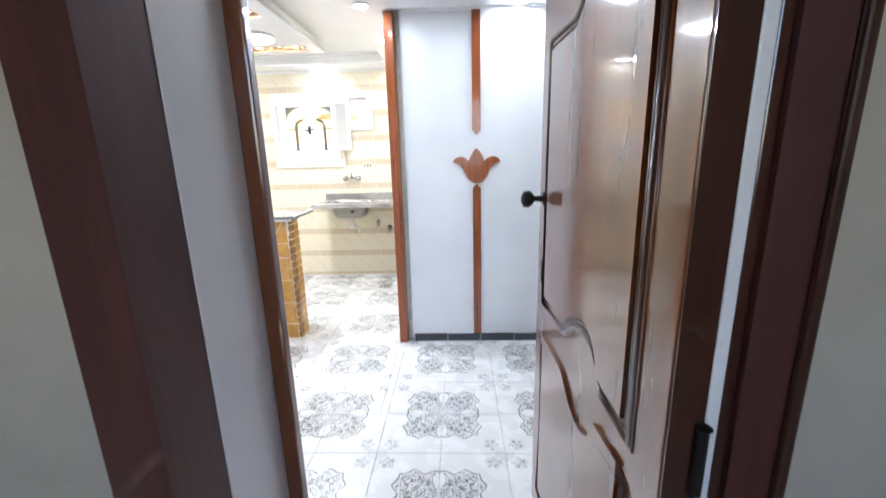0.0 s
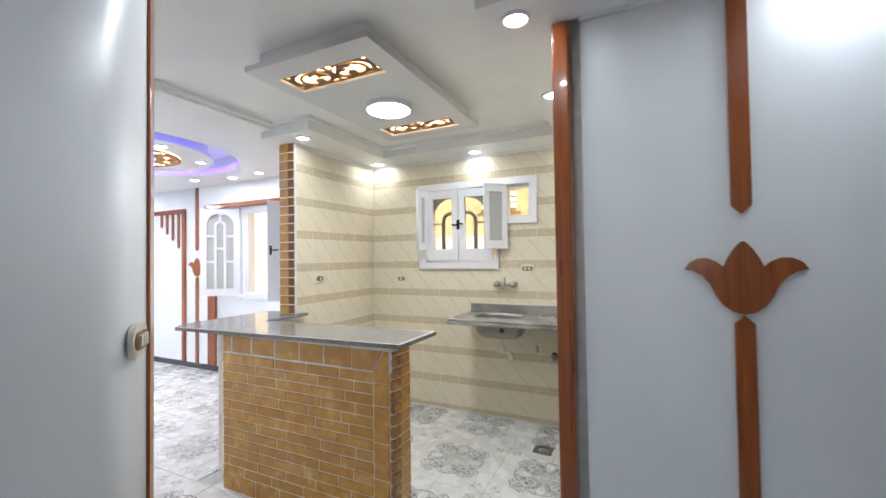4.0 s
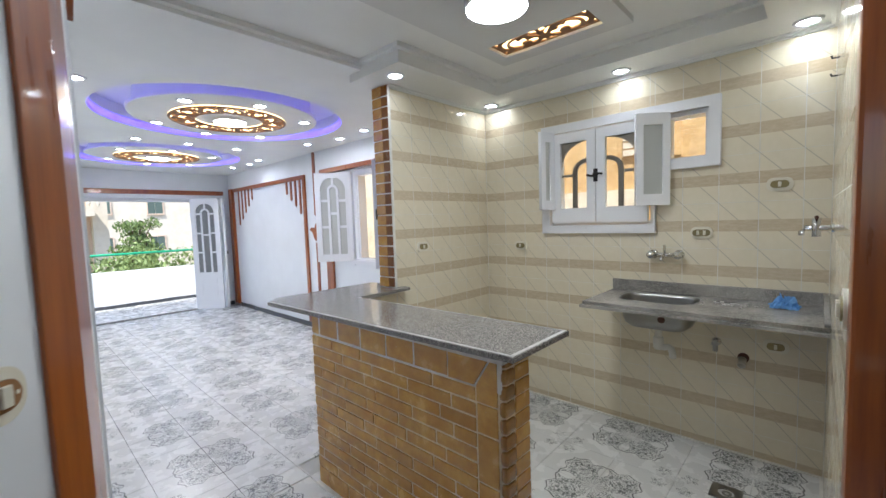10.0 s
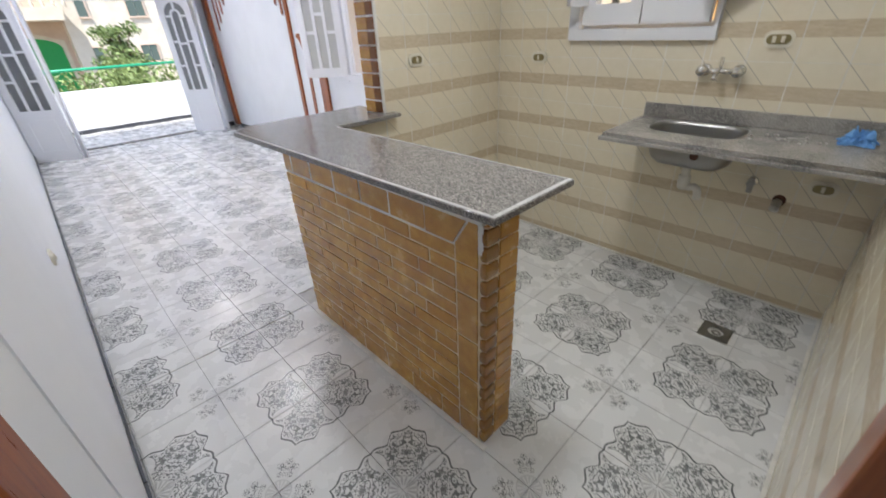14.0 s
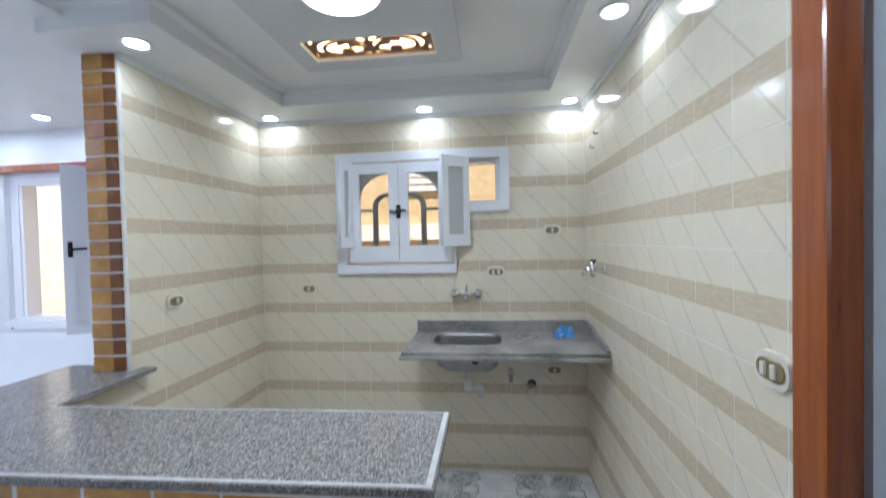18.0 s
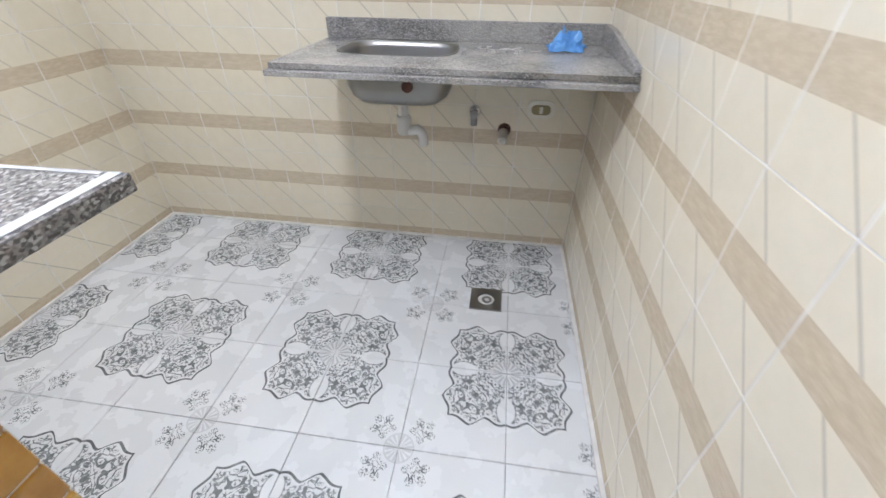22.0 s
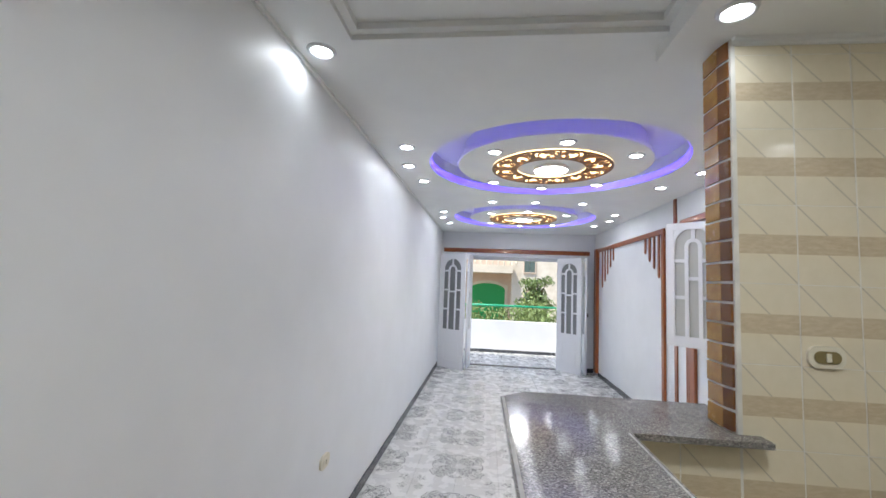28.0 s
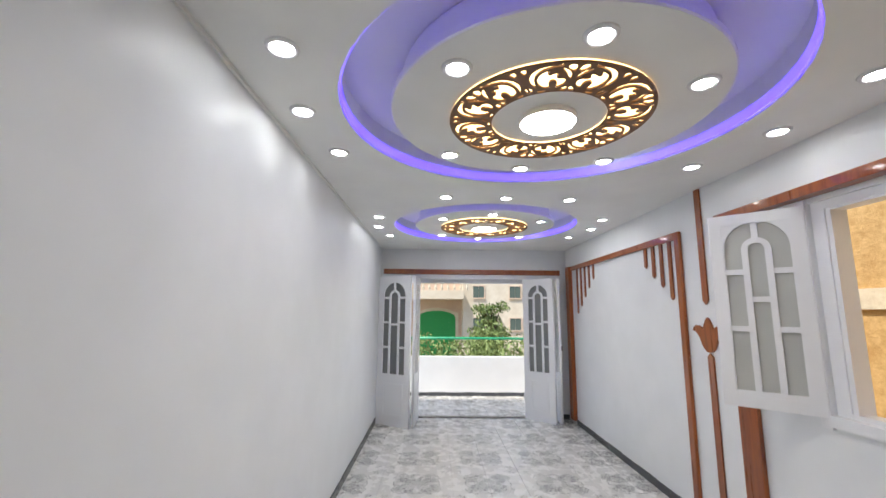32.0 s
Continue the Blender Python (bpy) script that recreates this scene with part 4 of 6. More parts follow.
# entrance door: dark frame, carved leaf standing open
ef = setting("door_frame_entrance", boxes((-0.81, -0.700, 0.715, 0.759, 0, 2.2), (0.243, 0.325, 0.708, 0.759, 0, 2.2), (-0.700, 0.250, 0.715, 0.759, 2.09, 2.2), (-0.756, -0.703, 0.76, 0.871, 0, 2.12), (-0.703, 0.190, 0.76, 0.871, 2.08, 2.12)), M_FRAME, "dark brown varnished entrance door frame", "door frame")
# near-black strip stands in for the shadow in the gap beside the hinges
trim("trim_hinge_shade", (0.172, 0.200, 0.715, 0.790, 0.0, 2.09), "dark strip at the hinge gap, shadow put into its colour", M_DOORD, 0.003)
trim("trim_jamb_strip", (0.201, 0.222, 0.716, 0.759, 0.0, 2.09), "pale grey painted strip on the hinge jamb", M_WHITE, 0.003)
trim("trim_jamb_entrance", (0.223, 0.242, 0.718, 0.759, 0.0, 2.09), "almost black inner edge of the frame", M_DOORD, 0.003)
trim("trim_frame_bead", (0.312, 0.330, 0.696, 0.707, 0.0, 2.2), "dark rounded bead on the door frame", M_DOORD, 0.005)
ha, hb_ = (0.160, 0.712), (0.130, 1.612)
dw = (Vector(hb_) - Vector(ha)).length
ed = thing("entrance_door", (ha[0], ha[1], 0.01), "dark varnished wooden entrance door with carved panels, open", "door", "", facing(ha, hb_))
UP = pose(0, 0, 0, 90)
part("door_leaf", bx(0, dw, -0.022, 0.022, 0, 2.03, bevel=0.004), M_DOOR, ed)
XL, XR = 0.108, dw - 0.105              # panel field, hinge side to free side


def swept_edge(z, rise, d=0.0):
    """A carved panel edge from the hinge side to the free side: level, a cusp and a swelling, then a soft slope to level again; d moves it outwards."""
    prof = [(0.0, -0.10), (0.21, 0.0), (0.225, 0.30), (0.25, 0.62), (0.29, 0.86), (0.35, 0.98), (0.41, 1.0), (0.47, 0.90), (0.53, 0.70), (0.58, 0.44), (0.62, 0.24), (0.66, 0.17), (1.0, 0.17)]
    return [(XL - d + f * (XR - XL + 2 * d), z + g * rise + d * (1 if rise > 0 else -1) * (1 if z > 1.2 or rise < 0 else -1)) for f, g in prof]


def moulding(pts, r, side, off=0.024):
    return tube([(x, side * off, z) for x, z in pts + pts[:1]], r, None, 8)


def panel(top, low):
    return top + low[::-1]


for side in (-1, 1):
    rings = {}
    for key, d in (("outer", 0.0), ("lip", 0.011), ("inner", -0.018), ("field", -0.032)):
        rings[key] = (panel(swept_edge(1.755, 0.090, d), swept_edge(0.905, 0.095, d)), panel(swept_edge(0.785, -0.085, d), [(XL - d, 0.13 - d), (XR + d, 0.13 - d)]))
    for k, name in enumerate(("upper", "lower")):
        part(name + "_panel", plate(rings["field"][k], [], 0.014, M_DOOR, pose(0, side * 0.024, 0) @ UP), M_DOOR, ed)
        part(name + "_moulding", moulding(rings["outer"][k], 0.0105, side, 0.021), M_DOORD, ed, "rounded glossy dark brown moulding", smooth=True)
        # no cut groove: a near-black bead gives the crease its shade
        part(name + "_groove", moulding(rings["inner"][k], 0.0058, side, 0.021), M_DOORD, ed, "almost black bead drawing the shaded crease beside the moulding", smooth=True)
        part(name + "_lip", moulding(rings["lip"][k], 0.0040, side, 0.022), M_DOOR, ed, "thin brown bead outside the moulding", smooth=True)
    part("knob_rose", lathe([(0, 0), (0.026, 0), (0.024, 0.005), (0.014, 0.009), (0, 0.010)], 18, m=pose(dw - 0.062, side * 0.022, 1.285, 90 if side < 0 else -90)), M_IRON, ed, smooth=True)
    part("door_knob", lathe([(0, 0), (0.014, 0), (0.011, 0.012), (0.010, 0.032), (0.024, 0.042), (0.031, 0.056), (0.027, 0.070), (0.012, 0.077), (0, 0.078)], 20, m=pose(dw - 0.062, side * 0.024, 1.285, 90 if side < 0 else -90)), M_IRON, ed, "dark round metal knob", True)
    part("lock_rose", bx(dw - 0.075, dw - 0.050, min(side * 0.0215, side * 0.026), max(side * 0.0215, side * 0.026), 0.985, 1.065, bevel=0.002), M_IRON, ed, "dark keyhole plate")
# thin near-black sheet: the hinge side's shadow as colour
part("hinge_shade", bx(-0.0035, -0.0005, -0.020, 0.020, 0.004, 2.026), M_DOORD, ed, "dark strip on the hinge edge, shadow put into its colour")
part("lock_plate", bx(dw - 0.001, dw + 0.003, -0.012, 0.012, 0.93, 1.12), M_IRON, ed, "dark metal lock plate")
for zz in (0.25, 0.95, 1.78):
    part("hinge", lathe([(0, -0.06), (0.010, -0.06), (0.010, 0.06), (0.014, 0.065), (0, 0.075)], 12, m=pose(-0.006, -0.033, zz)), M_IRON, ed)

# bathroom doorway and what shows through it
setting("door_frame_bathroom", boxes((0.50, 0.59, TW - 0.02, TW - 0.001, 0, 2.07), (1.32, 1.41, TW - 0.02, TW - 0.001, 0, 2.07), (0.59, 1.32, TW - 0.02, TW - 0.001, 1.985, 2.07), (0.562, 0.589, TW - 0.032, TW - 0.021, 0, 2.01), (0.562, 1.35, TW - 0.032, TW - 0.021, 2.011, 2.04)), M_WHITE, "white wooden bathroom door casing", "door frame")
basin = thing("washbasin", (1.25, 4.235, 0), "dark teal ceramic pedestal washbasin", "washbasin")
part("pedestal", lathe([(0, 0), (0.12, 0), (0.10, 0.1), (0.075, 0.4), (0.10, 0.66), (0, 0.68)], 20), M_TEALC, basin, smooth=True)
part("bowl", lathe([(0, 0.66), (0.12, 0.68), (0.24, 0.78), (0.27, 0.86), (0.25, 0.865), (0.20, 0.80), (0, 0.74)], 28), M_TEALC, basin, smooth=True)
part("tap", tube([(0, 0.14, 0.86), (0, 0.14, 0.96), (0, 0.05, 0.98), (0, 0.03, 0.95)], 0.011), M_CHROME, basin)
# translucent pane for the added opening, diffusing sun to brighten the teal room
frosted = bpy.data.materials.new("frosted_pane")
frosted.use_nodes = True
fn = frosted.node_tree.nodes
ft = fn.new("ShaderNodeBsdfTranslucent")
ft.inputs["Color"].default_value = (0.62, 0.70, 0.72, 1)
frosted.node_tree.links.new(ft.outputs["BSDF"], fn["Material Output"].inputs["Surface"])
setting("bathroom_daylight_pane", bx(2.545, 2.555, 3.501, 4.299, 1.301, 2.099), frosted, "unseen added translucent pane that spreads daylight in the bathroom", "window")
bshelf = thing("bathroom_shelf", (1.22, 4.515, 1.08), "thin dark teal glass shelf above the washbasin", "shelf")
part("board", bx(-0.28, 0.28, -0.12, 0.004, 0, 0.014), M_TEALC, bshelf)
for bxx in (-0.2, 0.18):
    part("bracket", bx(bxx, bxx + 0.02, -0.1, 0.004, -0.02, 0.0), M_CHROME, bshelf)


# ---- ceiling lights ----
spot = thing("downlight", (0, 0, 0), "small round recessed white downlight, switched on", "ceiling light", "recessed downlights")
part("trim_ring", lathe([(0.042, -0.002), (0.046, -0.010), (0.058, -0.008), (0.062, 0.0), (0.042, 0.0)], 20), M_WHITE, spot, smooth=True)
part("lens", lathe([(0, -0.004), (0.041, -0.003), (0.042, 0.0)], 20), M_SPOT, spot, "glowing white lens")
places = [(-4.164, 2.405), (-4.63, 2.33), (-5.125, 2.385), (-4.245, 4.68), (-4.755, 4.717), (-5.275, 4.60), (-6.04, 3.045), (-6.045, 3.542), (-6.07, 4.075),
          (-6.78, 2.40), (-7.25, 2.335), (-7.76, 2.40), (-6.77, 4.64), (-7.25, 4.71), (-7.75, 4.63),
          (-2.70, 3.79), (-2.70, 4.82), (-1.67, 4.82), (-0.77, 4.82), (-0.80, 3.84), (-0.79, 3.00), (0.22, 3.015), (0.255, 2.425), (-0.705, 2.34), (-1.515, 2.315), (-2.95, 2.275)]
for cx in (C1, C2):
    places += [(cx + dx, CY + dy) for dx, dy in ((0.60, 0.016), (0.395, -0.461), (0.33, 0.55), (-0.48, -0.457), (-0.69, 0.013), (-0.54, 0.499))]
first = True
bright = mesh("bright_lens", lathe([(0, -0.004), (0.041, -0.003), (0.042, 0.0)], 20), M_SPOTH)
for x, y in places:
    m = pose(x, y, CK if (x > -2.8 and y > 2.9) else CZ)
    if first:
        spot.matrix_basis, first = m, False
    else:
        ob = copy_thing(spot, m)
        if x > -1.0 and y < 3.05:       # hall lenses boosted to lift the underlit hall walls
            for c in ob.children:
                if c.name.startswith("lens"):
                    c.data = bright


def softened(poly, times=2):
    """Round the corners of a closed outline by cutting them twice."""
    for _ in range(times):
        out = []
        for (ax, ay), (bx_, by_) in zip(poly, poly[1:] + poly[:1]):
            out += [(ax * 0.75 + bx_ * 0.25, ay * 0.75 + by_ * 0.25), (ax * 0.25 + bx_ * 0.75, ay * 0.25 + by_ * 0.75)]
        poly = out
    return poly


def motif():
    """Openings of one scroll: a notched wing, two crescents round it and small fillers; u from 0 to 1, v from -1 to 1."""
    wing = [(.12, .20), (.14, .46), (.22, .62), (.33, .68), (.29, .44), (.33, .24), (.41, .16), (.49, .24), (.51, .44), (.47, .66), (.60, .68), (.70, .48), (.74, .14), (.70, -.18), (.60, -.42),
            (.45, -.52), (.53, -.30), (.48, -.16), (.40, -.28), (.29, -.28), (.36, -.08), (.31, .08), (.20, .06)]
    sweep = [(.45 + .43 * x, .05 + .86 * y) for x, y in crescent(0, 0, 1, 0.22, -112, 38)]
    inner = [(.47 + .42 * x, .05 + .80 * y) for x, y in crescent(0, 0, 1, 0.17, 176, 240)]
    fill = [[(.90, .74), (.975, .90), (.965, .30)], [(.915, -.40), (.97, -.85), (.84, -.82)], [(.55, .86), (.64, .94), (.77, .92), (.83, .80), (.68, .80)], [(.02, .58), (.03, .90), (.20, .92), (.17, .74)],
            [(.02, -.42), (.04, -.80), (.15, -.86), (.19, -.66), (.10, -.42)], [(.25, -.72), (.36, -.82), (.27, -.92)]]
    return [softened(wing), sweep, inner] + [softened(f, 1) for f in fill]


def crescent(x, y, r, thick, a0, a1):
    o, i = arc(x, y, r, a0, a1, 14), arc(x, y, r - thick, a1, a0, 14)
    # taper both ends
    n = len(i)
    i = [(px + (ox - px) * (abs(2 * k / (n - 1) - 1) ** 3) * 0.9, py + (oy - py) * (abs(2 * k / (n - 1) - 1) ** 3) * 0.9) for k, ((px, py), (ox, oy)) in enumerate(zip(i, o[::-1]))]
    return o + i


# dropped panel over the kitchen with two lit scroll grilles and a round lamp
PX0, PX1, PY0, PY1, PZ = -2.135, -1.388, 2.825, 4.175, 2.385
panel_pts = [(PX0, PY0), (PX1, PY0), (PX1, PY1), (PX0, PY1)]
gr = [((-2.05, -1.50), (2.962, 3.147)), ((-2.05, -1.495), (3.890, 4.074))]
holes = [rect(a[0], a[1], b[0], b[1]) for a, b in gr]
cp = thing("ceiling_panel", (0, 0, 0), "dropped white gypsum ceiling panel over the kitchen", "ceiling panel")
# board in the greyed white that carries its shade
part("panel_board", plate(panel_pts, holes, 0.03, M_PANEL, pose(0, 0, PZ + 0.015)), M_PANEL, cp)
part("panel_core", plate(inset(panel_pts, 0.05), holes, RECESS - PZ - 0.03, M_CEIL, pose(0, 0, (RECESS + PZ + 0.03) / 2)), M_CEIL, cp)
for a, b in gr:
    g = thing("scroll_grille", ((a[0] + a[1]) / 2, (b[0] + b[1]) / 2, PZ + 0.016), "dark brown pierced scroll grille with warm light behind", "ceiling grille", "lit scroll grilles")
    w, h = (a[1] - a[0]) / 2, (b[1] - b[0]) / 2
    cut = [[(sg * u * (w - 0.008), v * (h - 0.008)) for u, v in poly] for sg in (-1, 1) for poly in motif()]
    part("lattice", plate(rect(-w + 0.005, w - 0.005, -h + 0.005, h - 0.005), cut, 0.008, M_LATT, pose(0, 0, 0)), M_LATT, g)
    part("light_panel", bx(-w + 0.001, w - 0.001, -h + 0.001, h - 0.001, 0.030, 0.035), M_GRILLE, g, "warm glowing panel")
lamp = thing("round_lamp", (-1.745, 3.54, PZ), "round white opal ceiling lamp, switched on", "ceiling light", "round ceiling lamps")
part("rim", lathe([(0.130, 0.0), (0.138, 0.0), (0.137, -0.026), (0.131, -0.029), (0.130, 0.0)], 36), M_WHITE, lamp, smooth=True)
part("diffuser", lathe([(0, -0.038), (0.085, -0.036), (0.120, -0.032), (0.1305, -0.026)], 36), M_DISC, lamp, "glowing opal diffuser", True)

# round coves: hanging disc, violet strip above its rim, pierced ring and lamp
for cx in (C1, C2):
    d = thing("ceiling_disc", (cx, CY, CZ), "round white hanging ceiling disc with violet cove light", "ceiling disc", "round ceiling discs")
    part("disc_board", lathe([(0, 0.0), (RD - 0.006, 0.0), (RD, 0.006), (RD, 0.030), (RD - 0.05, 0.030), (RD - 0.05, 0.165), (0, 0.168)], 64), M_CEIL, d)
    part("led_strip", lathe([(RH - 0.003, 0.012), (RH - 0.010, 0.012), (RH - 0.010, 0.062), (RH - 0.003, 0.062)], 64), M_LED, d, "glowing violet led strip")
    rg = thing("pierced_ring", (cx, CY, CZ - 0.012), "dark brown pierced scroll ring with warm light behind", "ceiling grille", "lit pierced rings")
    ro, ri, n = 0.475, 0.270, 12
    lat = bmesh.new()

    def bend(poly, k):
        # flat motif wrapped onto the ring, every other one mirrored
        return [((ri + (0.5 + 0.5 * v) * (ro - ri)) * math.cos(2 * math.pi * (k + u) / n), (ri + (0.5 + 0.5 * v) * (ro - ri)) * math.sin(2 * math.pi * (k + u) / n)) for u, v in poly]
    edge = [(i / 8, -1) for i in range(9)] + [(i / 8, 1) for i in range(8, -1, -1)]
    for k in range(n):
        flip = [[(1 - u if k % 2 else u, -v) for u, v in poly] for poly in motif()]
        seg = plate(bend(edge, k), [bend(f, k) for f in flip], 0.008, M_LATT, pose(0, 0, 0))
        lat.from_mesh(seg)
        bpy.data.meshes.remove(seg)
    part("lattice", lat, M_LATT, rg)
    part("light_panel", lathe([(ri + 0.004, 0.009), (ro - 0.004, 0.009), (ro - 0.004, 0.0115), (ri + 0.004, 0.0115), (ri + 0.004, 0.009)], 48), M_GRILLE, rg, "warm glowing panel")
    lp = copy_thing(lamp, pose(cx, CY, CZ))


# ---- kitchen bar ----
def brick_piece(name, parent, x0, x1, y0, y1, z0, z1, bev=0.0045):
    return part(name, bx(x0, x1, y0, y1, z0, z1, bevel=bev), M_BRICK, parent)


bar = thing("kitchen_bar", (0, 0, 0), "ochre glazed brick kitchen bar with light joints", "bar counter")
BX0, BX1, BY0, BY1, BT = -2.755, -1.478, 3.152, 3.312, 0.985
part("masonry_core", prism([(BX0 + 0.004, BY0 + 0.0030), (BX1 - 0.036, BY0 + 0.0030), (BX1 - 0.008, BY0 + 0.016), (BX1 - 0.005, BY1 - 0.004), (-2.99, BY1 - 0.004), (-2.99, 3.31)], 0.0, BT), M_BGROUT, bar, "sandy mortar core")
part("base_mortar", bx(BX0 - 0.01, BX1 + 0.016, BY0 - 0.020, BY0 + 0.004, 0.0, 0.009, bevel=0.003), M_GROUT, bar, "white mortar line at the floor")
rnd = random.Random(4)
J = 0.0062
XC = BX1 - 0.125                       # start of the upright bricks at the corner
# lowest course, stretchers, soldier course
courses = [(0.012, 0.105, 0.19)] + [(0.110 + 0.0578 * i, 0.110 + 0.0578 * (i + 1) - J, 0.235) for i in range(13)] + [(0.866, 0.973, 0.185)]
for ci, (z0, z1, ln) in enumerate(courses):
    x = XC - J
    first = ln * (0.75 + 0.25 * rnd.random()) if ci % 2 else ln * (0.45 + 0.25 * rnd.random())
    while x > BX0 + 0.02:
        x0 = max(BX0, x - first)
        first = ln * rnd.uniform(0.93, 1.04)
        if x0 - BX0 < 0.05:
            x0 = BX0
        dy = rnd.uniform(-0.002, 0.002)
        if ci == len(courses) - 1 and x > XC - 0.02:
            part("brick", plate([(x0, z0), (x - 0.004, z0), (x + 0.064, z1), (x0, z1)], [], 0.013, M_BRICK, pose(0, BY0 + 0.0065 + dy, 0) @ UPRIGHT), M_BRICK, bar)
        else:
            brick_piece("brick", bar, x0, x, BY0 + dy, BY0 + 0.013 + dy, z0, z1)
        x = x0 - J
for z0, z1 in ((0.012, 0.13), (0.136, 0.315), (0.321, 0.50), (0.506, 0.685), (0.691, 0.80)):
    brick_piece("brick", bar, XC, BX1 - 0.034, BY0, BY0 + 0.013, z0, z1)
part("brick", plate([(XC, 0.806), (BX1 - 0.034, 0.806), (BX1 - 0.034, 0.973), (XC + 0.068, 0.973), (XC, 0.868)], [], 0.013, M_BRICK, pose(0, BY0 + 0.0065, 0) @ UPRIGHT), M_BRICK, bar)
part("soldier_bed", bx(BX0 + 0.01, BX1 - 0.014, BY0 + 0.0018, BY0 + 0.0035, 0.858, 0.98), M_GROUT, bar, "white mortar behind the top course")
z = 0.012
while z < 0.95:
    h = rnd.uniform(0.050, 0.058)
    z1 = min(z + h, BT - 0.004)
    part("corner_brick", bx(BX1 - 0.030, BX1 + rnd.uniform(0.0, 0.004), BY0 + 0.001, BY0 + 0.066, z, z1, bevel=0.0150), M_BRICKD, bar, "rounded dark glazed brick")
    part("end_brick", bx(BX1 - 0.016, BX1 + rnd.uniform(-0.003, -0.001), BY0 + 0.069, BY1, z, z1, bevel=0.004), M_BRICK, bar)
    z += h + 0.005

top = tagged(part("bar_top", prism([(-1.408, 3.098), (-1.408, 3.490), (-2.785, 3.490), (-2.785, 3.925), (-2.852, 3.925), (-2.852, 3.835), (-3.016, 3.835), (-3.016, 3.945), (-3.24, 3.945), (-3.24, 3.190), (-3.135, 3.080)], BARZ - 0.021, BARZ, bevel=0.003), M_GRAN), "speckled grey brown granite bar top, angled in plan", "worktop")
part("edge_filler", boxes((-3.0, -1.46, 3.112, 3.16, BT - 0.004, BARZ - 0.0215)), M_GROUT, top, "rough white mortar under the slab edge")

for pts in (((-3.13, 3.0855), (-1.4135, 3.1035), 0.011), ((-1.4135, 3.1155), (-1.4135, 3.4845), 0.014), ((-1.4340, 3.4845), (-2.7795, 3.4845), 0.006)):
    p, q, w = Vector(pts[0]), Vector(pts[1]), pts[2]
    nrm = Vector((-(q - p).y, (q - p).x)).normalized() * w
    part("edge_strip", prism([tuple(p), tuple(q), tuple(q + nrm), tuple(p + nrm)], BARZ + 0.0002, BARZ + 0.0012), M_EDGE, top, "pale strip along the slab edge")
# the slab was laid with a slight fall towards the living room
for ob in [top] + [c for c in top.children if c.name.startswith("edge_strip")]:
    for v in ob.data.vertices:
        v.co.z += 0.010 * (v.co.x + 1.408)

# brick facing on the end of the partition
pil = thing("brick_pilaster", (0, 0, 0), "ochre brick facing on the partition's end", "brick pilaster")
part("mortar_bed", prism([(-3.004, 3.8420), (KL - 0.050, 3.8420), (KL + 0.006, 3.8545), (KL + 0.006, 3.8695), (-3.004, 3.8695)], BARZ - 0.016, CK - 0.002), M_GROUT, pil, "pale mortar")
z = BARZ - 0.012
while z < CK - 0.03:
    h = rnd.uniform(0.060, 0.070)
    d = rnd.uniform(-0.002, 0.001)
    z1 = min(z + h, CK - 0.003)
    part("brick", prism([(-3.007, 3.838 + d), (KL - 0.051, 3.838 + d), (KL - 0.051, 3.869), (-3.007, 3.869)], z, z1, bevel=0.002), M_BRICKM, pil)
    # turned third of each brick, with its shade in the colour
    part("brick_return", prism([(KL - 0.0505, 3.839 + d), (KL - 0.006, 3.848 + d), (KL - 0.002, 3.852 + d), (KL - 0.002, 3.868), (KL - 0.0505, 3.868)], z + 0.001, z1 - 0.001), M_BRICKR, pil, "turned edge of the brick, shade put into its colour")
    z += h + 0.0075

# ---- sink counter ----
slab_out = [(-1.765, 4.415), (KR - 0.001, 4.415), (KR - 0.001, KB - 0.003), (-1.765, KB - 0.003)]
sink_hole = [(-1.42 + 0.21 * (abs(math.cos(radians(a))) ** 0.42) * (1 if math.cos(radians(a)) > 0 else -1), 4.735 + 0.145 * (abs(math.sin(radians(a))) ** 0.58) * (1 if math.sin(radians(a)) > 0 else -1)) for a in range(0, 360, 8)]
ctr = tagged(part("sink_counter", plate(slab_out, [sink_hole], 0.017, M_GRAND, pose(0, 0, SINKZ - 0.0085)), M_GRAND), "grey brown granite sink counter fixed to tiled walls", "worktop")
part("front_strip", bx(-1.775, KR - 0.002, 4.393, 4.46, SINKZ - 0.037, SINKZ - 0.019, bevel=0.003), M_GRAND, ctr, "second granite strip under the front edge")
part("backsplash", bx(-1.765, KR - 0.022, KB - 0.022, KB - 0.002, SINKZ + 0.001, 1.015, bevel=0.002), M_GRAND, ctr)
part("side_splash", plate([(4.425, SINKZ + 0.001), (KB - 0.003, SINKZ + 0.001), (KB - 0.003, 1.015), (4.80, 1.012), (4.425, SINKZ + 0.022)], [], 0.020, M_GRAND, pose(KR - 0.0115, 0, 0) @ Matrix(((0, 0, 1, 0), (1, 0, 0, 0), (0, 1, 0, 0), (0, 0, 0, 1)))), M_GRAND, ctr)
sink = thing("steel_sink", (-1.42, 4.735, SINKZ), "oval brushed steel sink bowl set into granite", "sink")
sb = bmesh.new()
levels = [(1.02, 0.001), (0.985, 0.0005), (0.965, -0.02), (0.92, -0.115), (0.86, -0.148), (0.72, -0.172), (0.40, -0.180), (0.0, -0.182)]
sr = []
for k, z in levels:
    sr.append([sb.verts.new(((x + 1.42) * k, (y - 4.735) * k, z)) for x, y in sink_hole] if k else [sb.verts.new((0, 0, z))])
